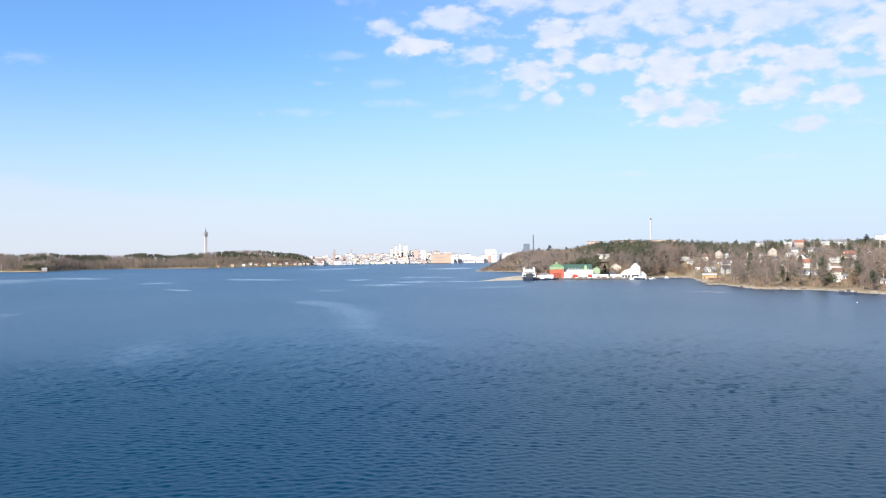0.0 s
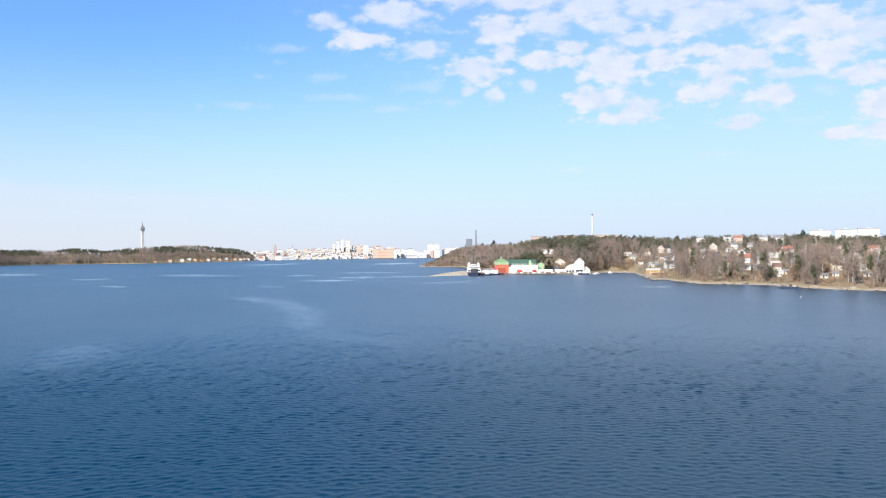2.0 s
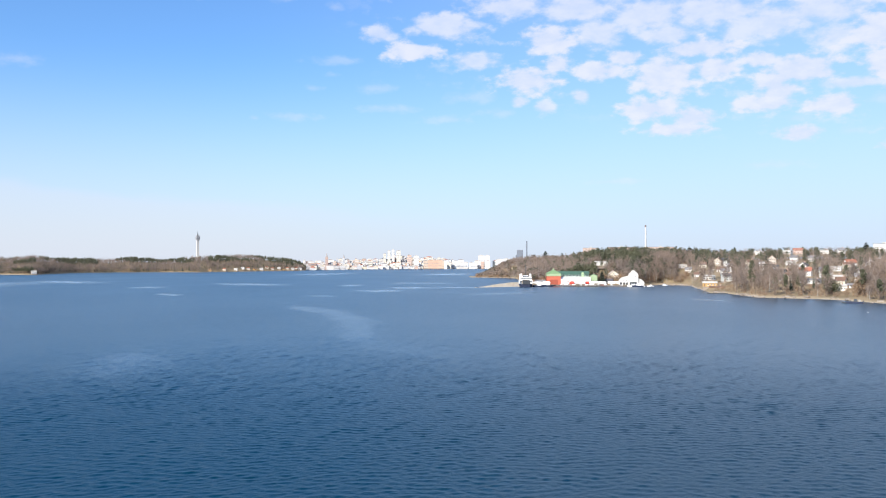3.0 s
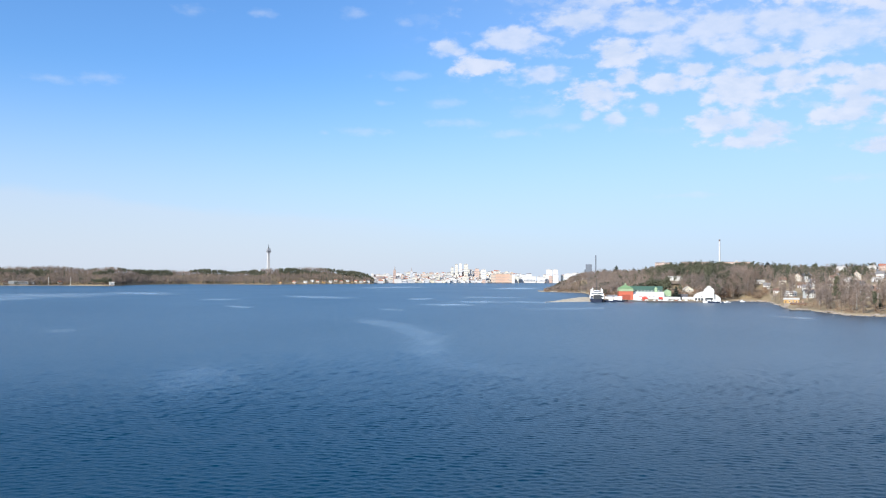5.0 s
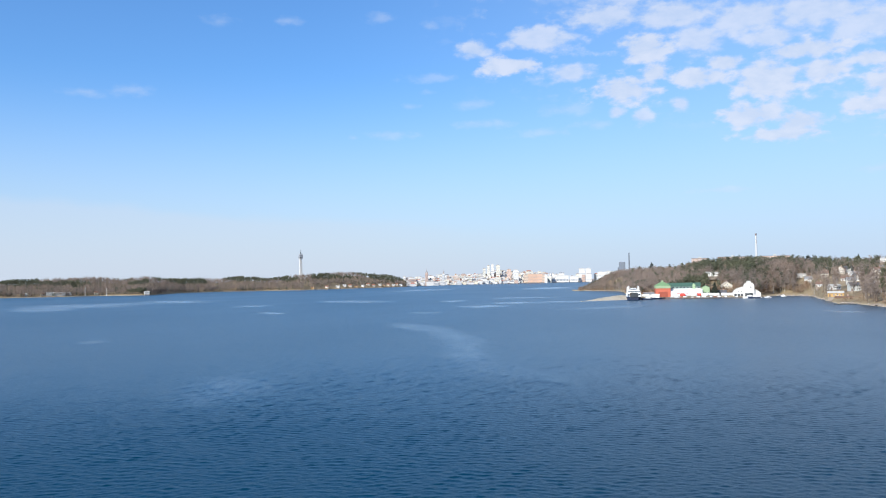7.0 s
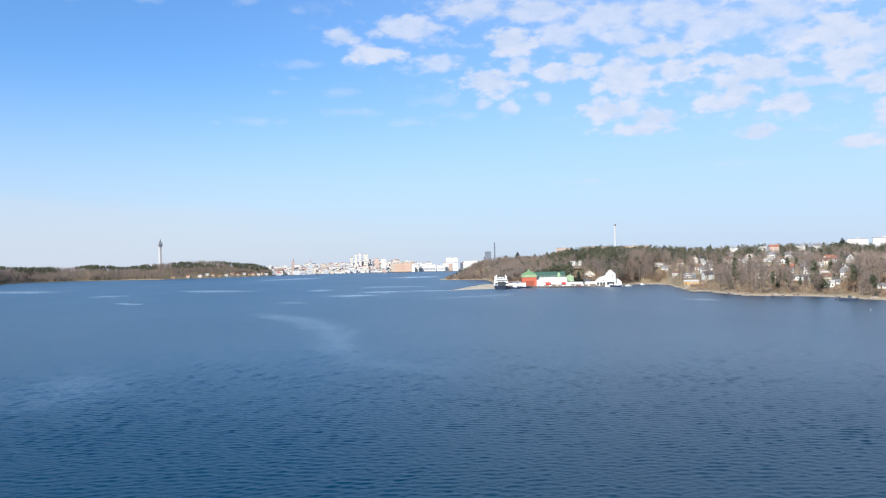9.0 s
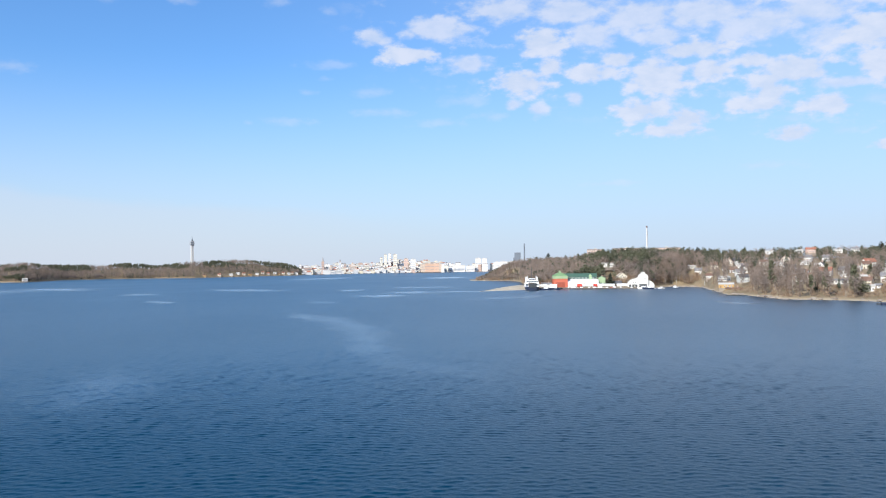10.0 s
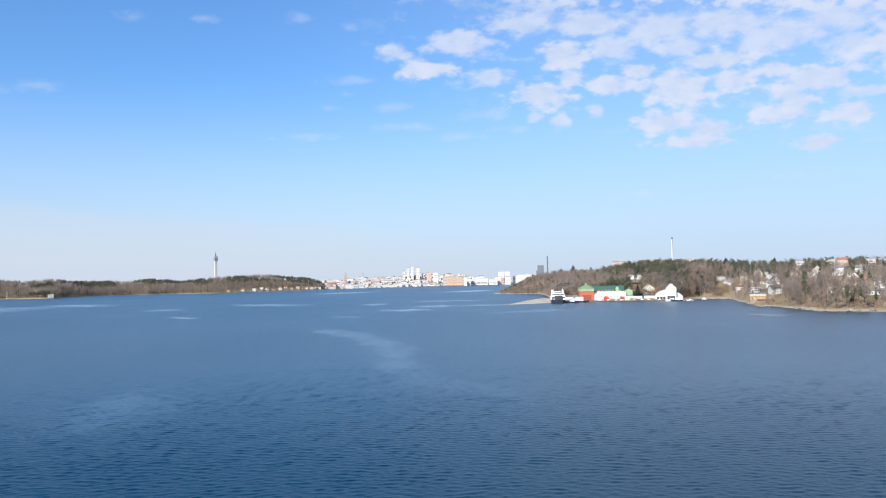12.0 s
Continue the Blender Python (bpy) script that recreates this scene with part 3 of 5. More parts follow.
KINDS = {"bare": (bare_crown, "twig", "bark", 12.5, 4.2), "birch": (bare_crown, "twig", "birch", 13.5, 3.0), "pine": (pine_crown, "needle", "bark", 14.0, 3.0),
         "spruce": (spruce_crown, "spruce", "bark", 15.0, 3.0), "bush": (bush_crown, "bush", "bark", 4.0, 2.6)}


def tri_mesh(name, v, material):
    me = bpy.data.meshes.new(name)
    n = len(v) // 3
    me.vertices.add(len(v))
    me.vertices.foreach_set("co", np.asarray(v, dtype=np.float32).ravel())
    me.loops.add(len(v))
    me.loops.foreach_set("vertex_index", np.arange(len(v), dtype=np.int32))
    me.polygons.add(n)
    me.polygons.foreach_set("loop_start", np.arange(0, len(v), 3, dtype=np.int32))
    me.update(calc_edges=True)
    me.materials.append(material)
    return me


def tree_template(kind, seed, n, label):
    crown, leaf, bark, h, wide = KINDS[kind]
    rng = np.random.default_rng(seed)
    h *= 0.85 + 0.3 * rng.random()
    wide *= 0.85 + 0.3 * rng.random()
    ob = root({"bare": "bare_tree", "birch": "birch_tree", "pine": "pine_tree", "spruce": "spruce_tree", "bush": "bush"}[kind], label, "bush" if kind == "bush" else "tree")
    bm = bmesh.new()
    top = h * (0.8 if kind != "bush" else 0.5)
    tube(bm, (0, 0, -0.8), (0.1, 0.05, top * 0.5), 0.028 * h * 0.75, 0.02 * h * 0.7, 7)
    tube(bm, (0.1, 0.05, top * 0.5), (0.0, 0.1, top), 0.02 * h * 0.7, 0.05, 6)
    if kind != "spruce":
        limbs(rng, bm, h, 0.25 if kind != "pine" else 0.5, 9, wide * 0.8, 0.014 * h)
    part("trunk", bm, M[bark], ob)
    c = new("crown", tri_mesh("crown", crown(rng, h, wide, n), M[leaf]))
    c.parent = ob
    return ob


def wood(name, spots, detail, n, label, height, weights, category="wood"):
    """A far wood in one mesh a kind: spots of (x, y, size, kind)."""
    rng = np.random.default_rng(7)
    for kind, (crown, leaf, bark, h, wide) in KINDS.items():
        own = [s for s in spots if s[3] == kind]
        if not own:
            continue
        protos = [crown(rng, h, wide, n if kind != "bush" else max(12, n // 2), detail) for _ in range(6)]
        crowns, stems = [], []
        for x, y, size, _ in own:
            a = rng.random() * math.tau
            ca, sa = math.cos(a), math.sin(a)
            p = protos[int(rng.integers(6))] * size
            z = height(x, y)
            crowns.append(np.stack([p[:, 0] * ca - p[:, 1] * sa + x, p[:, 0] * sa + p[:, 1] * ca + y, p[:, 2] + z], 1))
            r, top = (0.34 if kind == "birch" else 0.24) * size, h * size * 0.8
            base = [(math.cos(k * math.tau / 3 + a) * r, math.sin(k * math.tau / 3 + a) * r, -1.0) for k in range(3)]
            for k in range(3):
                stems.append(np.array([base[k], base[(k + 1) % 3], (0.0, 0.0, top)]) + np.array((x, y, z)))
        if kind == "bush":
            crowns_me = tri_mesh(name, np.concatenate(crowns), M[leaf])
            tagged(new("shrubs", crowns_me), "low russet leafless shrubs along the shore", "shrubs", kind="stuff")
            continue
        ob = tagged(new(name), label[kind], category, kind="stuff")
        for nm, v, m in (("crowns", crowns, M[leaf]), ("trunks", stems, M[bark])):
            o = new(nm, tri_mesh(nm, np.concatenate(v), m))
            o.parent = ob
            tagged(o, kind="stuff")


def pick(rng, weights):
    u = rng.random() * sum(w for _, w in weights)
    for k, w in weights:
        u -= w
        if u <= 0:
            return k
    return weights[-1][0]


# ---- buildings ----
def paint(name, color, rough=0.75):
    if name not in M:
        M[name] = mat(name, color, rough, 0.12, 0.3, 2.5, objvar=0.15)
    return M[name]


for nm, col in (("white_wall", (0.72, 0.69, 0.64)), ("cream_wall", (0.68, 0.61, 0.48)), ("grey_wall", (0.50, 0.50, 0.47)), ("tan_wall", (0.54, 0.46, 0.37)),
                ("yellow_wall", (0.66, 0.47, 0.17)), ("red_wall", (0.36, 0.085, 0.05)), ("rose_wall", (0.60, 0.43, 0.35)), ("ochre_wall", (0.56, 0.34, 0.12)),
                ("red_tile", (0.34, 0.13, 0.08)), ("grey_roof", (0.20, 0.19, 0.19)), ("dark_roof", (0.09, 0.085, 0.09)), ("brown_roof", (0.17, 0.10, 0.07)),
                ("pale_roof", (0.50, 0.47, 0.43)), ("green_roof", (0.06, 0.125, 0.09)), ("light_green", (0.33, 0.43, 0.25)), ("hall_red", (0.52, 0.13, 0.075)),
                ("city_white", (0.70, 0.67, 0.64)), ("city_grey", (0.55, 0.55, 0.56)), ("city_brick", (0.46, 0.32, 0.26)), ("city_ochre", (0.54, 0.42, 0.33)),
                ("city_roof", (0.33, 0.29, 0.27)), ("city_glass", (0.22, 0.24, 0.28)), ("city_peach", (0.60, 0.40, 0.29)), ("cream_pale", (0.66, 0.62, 0.53)), ("hull_blue", (0.025, 0.035, 0.07)), ("boat_red", (0.55, 0.06, 0.04)),
                ("boat_white", (0.80, 0.79, 0.77)), ("tower_lit", (0.56, 0.54, 0.52)), ("tower_head", (0.33, 0.33, 0.34)), ("quay_dark", (0.13, 0.12, 0.115)), ("silo_grey", (0.15, 0.17, 0.20)), ("roof_moss", (0.17, 0.28, 0.13)), ("grey_green", (0.26, 0.33, 0.28)), ("cap_red", (0.20, 0.15, 0.14))):
    paint(nm, col)


def window_mesh(w, h):
    bm = bmesh.new()
    t = 0.12
    for a in ((-w / 2, 0, w / 2, t), (-w / 2, h - t, w / 2, h), (-w / 2, t, -w / 2 + t, h - t), (w / 2 - t, t, w / 2, h - t), (-0.04, t, 0.04, h - t)):
        box(bm, a[0], -0.09, a[1], a[2], 0.02, a[3])
    me = bpy.data.meshes.new("window")
    bm.to_mesh(me)
    bm.free()
    me.materials.append(M["white_paint"])
    bm = bmesh.new()
    box(bm, -w / 2 + t, -0.04, t, w / 2 - t, -0.01, h - t)
    pane = bpy.data.meshes.new("pane")
    bm.to_mesh(pane)
    bm.free()
    pane.materials.append(M["glass"])
    return me, pane


WINDOW, PANE = window_mesh(1.3, 1.5)
TALL, TALL_PANE = window_mesh(1.8, 1.7)


def windows(ob, n, floors, w, first, step, y, size=(WINDOW, PANE), skip=None):
    for f in range(floors):
        for k in range(n):
            if skip == (k, f):
                continue
            x = w * ((k + 0.5) / n - 0.5)
            win = shared("window", size[0], ob, pose(x, y, first + f * step))
            shared("pane", size[1], win)


def gable_house(name, label, w, d, h, pitch, wall, roof, floors=2, n=3, across=False, hip=0.0, chimney=True, deep=4.0, group=""):
    """A villa: plinth and walls with gables, two roof slabs, chimney, door and framed windows. Its front looks to -y."""
    ob = root(name, label, "house", group)
    half = (w if across else d) / 2
    rise = half * pitch
    bm = bmesh.new()
    outline = [(-half, 0), (half, 0), (half, h), (0, h + rise), (-half, h)]
    long = (d if across else w) / 2
    prism(bm, outline, -long, long)
    if not across:
        bmesh.ops.rotate(bm, verts=bm.verts, matrix=Matrix.Rotation(math.pi / 2, 3, "Z"))
    part("wall", bm, M[wall], ob)
    bm = bmesh.new()
    box(bm, -w / 2 + 0.05, -d / 2 + 0.05, -deep, w / 2 - 0.05, d / 2 - 0.05, 0.0)
    part("plinth", bm, M["rock"], ob)
    bm = bmesh.new()
    over, thick = 0.55, 0.28
    for s in (-1, 1):
        a, b = (0, h + rise), (s * (half + over), h - over * pitch)
        prism(bm, [(a[0], a[1] + 0.03), (b[0], b[1] + 0.03), (b[0], b[1] + thick), (a[0], a[1] + thick)], -long - 0.5, long + 0.5)
    if not across:
        bmesh.ops.rotate(bm, verts=bm.verts, matrix=Matrix.Rotation(math.pi / 2, 3, "Z"))
    part("roof", bm, M[roof], ob)
    if chimney:
        bm = bmesh.new()
        box(bm, -0.45, -0.45, 0, 0.45, 0.45, 1.7)
        box(bm, -0.55, -0.55, 1.7, 0.55, 0.55, 1.9)
        c = part("chimney", bm, M["city_brick"], ob)
        c.location = ((w * 0.22, 0.0, h + rise * 0.8) if not across else (0.6, d * 0.2, h + rise * 0.8))
    bm = bmesh.new()
    box(bm, -0.55, -0.1, 0.0, 0.55, 0.02, 2.1)
    box(bm, 0.32, -0.16, 0.95, 0.42, -0.1, 1.1)
    c = part("door", bm, M["brown_roof"], ob)
    c.location = (w * (0.5 / n - 0.5) if n > 1 else 0, -d / 2, 0.05)
    windows(ob, n, floors, w * 0.92, 0.95, 2.75, -d / 2, skip=(0, 0))
    if across and rise > 2.5:
        win = shared("window", WINDOW, ob, pose(0, -d / 2, h + 0.2))
        shared("pane", PANE, win)
    return ob


def set_at(ob, x, y, z, turn=0.0):
    ob.location, ob.rotation_euler = (x, y, z), (0, 0, radians(turn))
    return ob


def facing(x, y):
    return -math.degrees(math.atan2(x, y))


VILLA = {
    "w": [gable_house("villa", "white plastered villa with a grey pitched roof among bare trees", 8.5, 7, 4.8, 0.75, "white_wall", "grey_roof", 2, 4),
          gable_house("villa", "white gabled villa with a dark tiled roof on the slope", 7.2, 8, 5.0, 0.9, "white_wall", "dark_roof", 2, 3, True),
          gable_house("villa", "white villa with a pale flat-pitched roof on the slope", 10, 7, 3.6, 0.35, "white_wall", "pale_roof", 1, 5),
          gable_house("villa", "small white house with a brown roof in a garden", 7, 6, 3.2, 0.8, "white_wall", "brown_roof", 1, 3)],
    "c": [gable_house("villa", "cream wooden villa with a brown tiled roof", 8, 7, 4.8, 0.8, "cream_wall", "brown_roof", 2, 3)],
    "g": [gable_house("villa", "pale grey villa with a dark roof behind trees", 9.5, 8, 5.4, 0.6, "grey_wall", "dark_roof", 2, 4)],
    "t": [gable_house("villa", "tan stone villa with a tall brown roof", 9.5, 8, 5.6, 0.8, "tan_wall", "brown_roof", 2, 4, True)],
    "y": [gable_house("villa", "yellow wooden villa with a red tiled roof", 8, 7, 5.0, 0.8, "yellow_wall", "red_tile", 2, 3)],
    "r": [gable_house("villa", "large white villa with a red tiled roof", 11, 8, 5.2, 0.8, "white_wall", "red_tile", 2, 5)],
    "R": [gable_house("villa", "brick-red house with a wide red tiled roof", 12, 8, 4.6, 0.6, "rose_wall", "red_tile", 2, 5)],
    "s": [gable_house("garden_shed", "small white garden house near the beach", 4.6, 3.8, 2.3, 0.6, "white_wall", "grey_roof", 1, 2, chimney=False, deep=2.0)],
    "L": [gable_house("boat_club_house", "long low white house with a grey roof above the beach", 19, 7, 3.2, 0.3, "white_wall", "grey_roof", 1, 7)],
}
SITES = [  # x, y, kind
    (328, 1186, "w"), (322, 1138, "w"), (301, 1029, "w"), (324, 1083, "c"), (320, 1036, "s"), (366, 1130, "g"), (324, 984, "w"), (340, 993, "w"),
    (366, 1039, "c"), (376, 1023, "w"), (399, 1059, "t"), (311, 814, "s"), (318, 806, "c"), (442, 1096, "w"), (403, 1013, "w"), (392, 953, "w"),
    (457, 1081, "w"), (355, 859, "r"), (375, 866, "w"), (440, 947, "r"), (460, 945, "w"), (386, 801, "g"), (398, 790, "y"), (500, 950, "t"),
    (441, 823, "w"), (462, 845, "w"), (554, 975, "R"), (526, 906, "w"), (370, 712, "c"), (381, 692, "w"), (410, 728, "w")]
SITES += [(401, 705, "w"), (431, 746, "w"), (385, 654, "s"), (353, 634, "s"), (326, 646, "s"), (340, 655, "s"), (313, 698, "w"), (328, 711, "s"), (324, 773, "L"),
          (392, 680, "c"), (481, 807, "R"), (457, 1159, "w"), (425, 1171, "w"), (470, 1153, "R"), (517, 1133, "w"), (500, 1143, "w")]
rng = random.Random(5)
for _ in range(26):
    a = rng.uniform(22.5, 31.5)
    x, y = polar_place(a, rng.uniform(N_SHORE(a) + 120, 990))
    if all((x - q[0]) ** 2 + (y - q[1]) ** 2 > 24 ** 2 for q in SITES):
        SITES.append((x, y, rng.choice("wwwwwcrRt")))
more = random.Random(12)
for _ in range(40):
    a = more.uniform(16.8, 25.0)
    x, y = polar_place(a, more.uniform(N_SHORE(a) + 105, N_SHORE(a) + 330))
    if all((x - q[0]) ** 2 + (y - q[1]) ** 2 > 21 ** 2 for q in SITES):
        SITES.append((x, y, more.choice("wwwwcgrt")))
used, LOTS = set(), []
for x, y, kind in SITES:
    choice = VILLA[kind][rng.randrange(len(VILLA[kind]))]
    turn = facing(x, y) + rng.uniform(-28, 28)
    lift = 7.5 if y > 1120 and x > 410 else 0.0
    z = north_z(x, y) + 0.2 + lift
    LOTS.append((x, y, 9.0))
    if choice not in used:
        used.add(choice)
        set_at(choice, x, y, z, turn)
    else:
        copy_thing(choice, pose(x, y, z, 0, 0, turn))
for options in VILLA.values():
    for choice in options:
        if choice not in used:
            for o in (*choice.children_recursive, choice):
                bpy.data.objects.remove(o)


def apartment(name, label, w, d, h, wall, roof, floors, n, deep=8.0):
    """A flat-roofed block with a parapet, stair head and rows of framed windows."""
    ob = root(name, label, "apartment building", "apartment blocks on the ridge")
    bm = bmesh.new()
    box(bm, -w / 2, -d / 2, -deep, w / 2, d / 2, h)
    part("wall", bm, M[wall], ob)
    bm = bmesh.new()
    for a in ((-w / 2 - 0.2, -d / 2 - 0.2, w / 2 + 0.2, -d / 2 + 0.3), (-w / 2 - 0.2, d / 2 - 0.3, w / 2 + 0.2, d / 2 + 0.2),
              (-w / 2 - 0.2, -d / 2 + 0.3, -w / 2 + 0.3, d / 2 - 0.3), (w / 2 - 0.3, -d / 2 + 0.3, w / 2 + 0.2, d / 2 - 0.3)):
        box(bm, a[0], a[1], h - 0.15, a[2], a[3], h + 0.6)
    box(bm, -w / 2 + 0.3, -d / 2 + 0.3, h - 0.1, w / 2 - 0.3, d / 2 - 0.3, h + 0.15)
    part("roof", bm, M[roof], ob)
    bm = bmesh.new()
    box(bm, -2.2, -1.8, h + 0.15, 2.2, 1.8, h + 2.4)
    part("stair_head", bm, M["grey_wall"], ob)
    windows(ob, n, floors, w * 0.95, 1.0, (h - 0.6) / floors, -d / 2, (WINDOW, PANE))
    return ob


for (x, y, w, top, floors) in ((658, 1299, 28, 56, 4), (689, 1283, 29, 57, 5), (716, 1268, 29, 58, 5), (752, 1248, 34, 60, 5)):
    ob = apartment("apartment_block", "white flat-roofed apartment block with rows of windows on the ridge", w, 11, 13.5, "city_white", "grey_roof", floors, 8, 20)
    set_at(ob, x, y, top - 14.1, facing(x, y) + 3)
for (x, y, w, top) in ((245, 1412, 25, 52.0), (292, 1402, 44, 53.0), (350, 1388, 42, 53.0)):
    ob = apartment("apartment_block", "rose-brown flat-roofed apartment block behind the wooded ridge", w, 11, 12, "rose_wall", "grey_roof", 4, 8, 16)
    set_at(ob, x, y, top - 12.6, facing(x, y))


# ---- the shipyard ----
def boat_hall():
    ob = root("boat_hall", "tall red boat hall with light green mansard roof and turret", "boat hall")
    w, d, h = 16.5, 22, 10.3
    bm = bmesh.new()
    box(bm, -w / 2, -d / 2, -1.5, w / 2, d / 2, h)
    part("wall", bm, M["hall_red"], ob)
    bm = bmesh.new()
    box(bm, -w / 2 - 0.35, -d / 2 - 0.35, h, w / 2 + 0.35, d / 2 + 0.35, h + 3.2, 0, 0.35)
    part("mansard", bm, M["light_green"], ob, "light green mansard skirt")
    bm = bmesh.new()
    box(bm, -w / 2 - 0.3, -d / 2 - 0.3, h + 3.2, w / 2 + 0.3, d / 2 + 0.3, h + 7.0, 0, 6.6)
    part("roof", bm, M["roof_moss"], ob, "moss green hipped roof")
    bm = bmesh.new()
    box(bm, -1.1, -1.3, h + 6.9, 1.1, 1.3, h + 8.2)
    box(bm, -1.4, -1.6, h + 8.2, 1.4, 1.6, h + 9.2, 0, 1.1)
    part("turret", bm, M["light_green"], ob)
    bm = bmesh.new()
    for k in range(5):
        box(bm, -5.0 + 2.0 * k, -d / 2 - 0.14, -0.3, -3.1 + 2.0 * k, -d / 2 + 0.02, 6.2)
    part("gate", bm, M["red_wall"], ob, "dark red sliding gate leaves")
    return ob


set_at(boat_hall(), 139.7, 1077, 1.2, facing(140, 1077) + 4)


def long_shed():
    ob = root("boat_shed", "long white boat shed with a dark green sheet roof", "boat shed")
    w, d, h = 37, 15, 12.0
    bm = bmesh.new()
    prism(bm, [(-d / 2, -1.5), (d / 2, -1.5), (d / 2, h), (0, h + 3.9), (-d / 2, h)], -w / 2, w / 2)
    bmesh.ops.rotate(bm, verts=bm.verts, matrix=Matrix.Rotation(math.pi / 2, 3, "Z"))
    part("wall", bm, M["white_wall"], ob)
    bm = bmesh.new()
    for s in (-1, 1):
        prism(bm, [(0, h + 3.95), (s * (d / 2 + 0.6), h - 0.05), (s * (d / 2 + 0.6), h + 0.25), (0, h + 4.25)], -w / 2 - 0.5, w / 2 + 0.5)
    for k in range(16):
        x = -w / 2 + (k + 0.5) * w / 16
        prism(bm, [(-d / 2 - 0.6, h + 0.25), (-d / 2 - 0.6, h + 0.42), (0, h + 4.42), (0, h + 4.25)], x - 0.12, x + 0.12)
    bmesh.ops.rotate(bm, verts=bm.verts, matrix=Matrix.Rotation(math.pi / 2, 3, "Z"))
    part("roof", bm, M["green_roof"], ob)
    bm = bmesh.new()
    box(bm, -w / 2 - 0.1, -d / 2 - 0.1, 9.6, w / 2 + 0.1, -d / 2 + 0.02, 11.9)
    part("clerestory", bm, M["grey_green"], ob, "grey-green boarded clerestory band")
    for k in range(9):
        bm = bmesh.new()
        box(bm, -16.6 + 4.0 * k, -d / 2 - 0.2, 10.1, -14.4 + 4.0 * k, -d / 2 - 0.08, 11.4)
        part("window", bm, M["glass"], ob)
    # a light green gabled dormer breaks the eaves
    bm = bmesh.new()
    prism(bm, [(9.6, 9.0), (13.0, 9.0), (13.0, 13.6), (11.3, 15.6), (9.6, 13.6)], -d / 2 - 0.5, -1.0)
    part("dormer", bm, M["light_green"], ob, "light green gabled dormer")
    # the lower white lean-to on the quay side
    bm = bmesh.new()
    prism(bm, [(-d / 2 - 9.0, -1.5), (-d / 2 - 0.12, -1.5), (-d / 2 - 0.12, 9.0), (-d / 2 - 9.0, 6.4)], -w / 2 - 2, w / 2 - 1)
    bmesh.ops.rotate(bm, verts=bm.verts, matrix=Matrix.Rotation(math.pi / 2, 3, "Z"))
    for v in bm.verts:
        v.co.x, v.co.y = -v.co.x, -v.co.y
    bmesh.ops.rotate(bm, verts=bm.verts, matrix=Matrix.Rotation(math.pi, 3, "Z"))
    part("lean_to", bm, M["boat_white"], ob, "white lean-to with a sloping sheet roof")
    front = -d / 2 - 9.0
    for k in range(7):
        bm = bmesh.new()
        box(bm, -18.2 + 5.0 * k, front - 0.14, 0.0, -14.6 + 5.0 * k, front + 0.02, 4.4)
        part("gate", bm, M["boat_red" if k in (2, 3, 4) else "dark_metal" if k == 5 else "pale_roof"], ob, "faded red wooden gate" if k in (2, 3, 4) else "")
    return ob


set_at(long_shed(), 164.5, 1080, 1.2, facing(166, 1074))
annex = gable_house("workshop", "light green gabled workshop with a dark green roof", 9, 12, 10.6, 0.5, "light_green", "green_roof", 2, 3, True)
set_at(annex, 188.5, 1076, 1.2, facing(188, 1072))


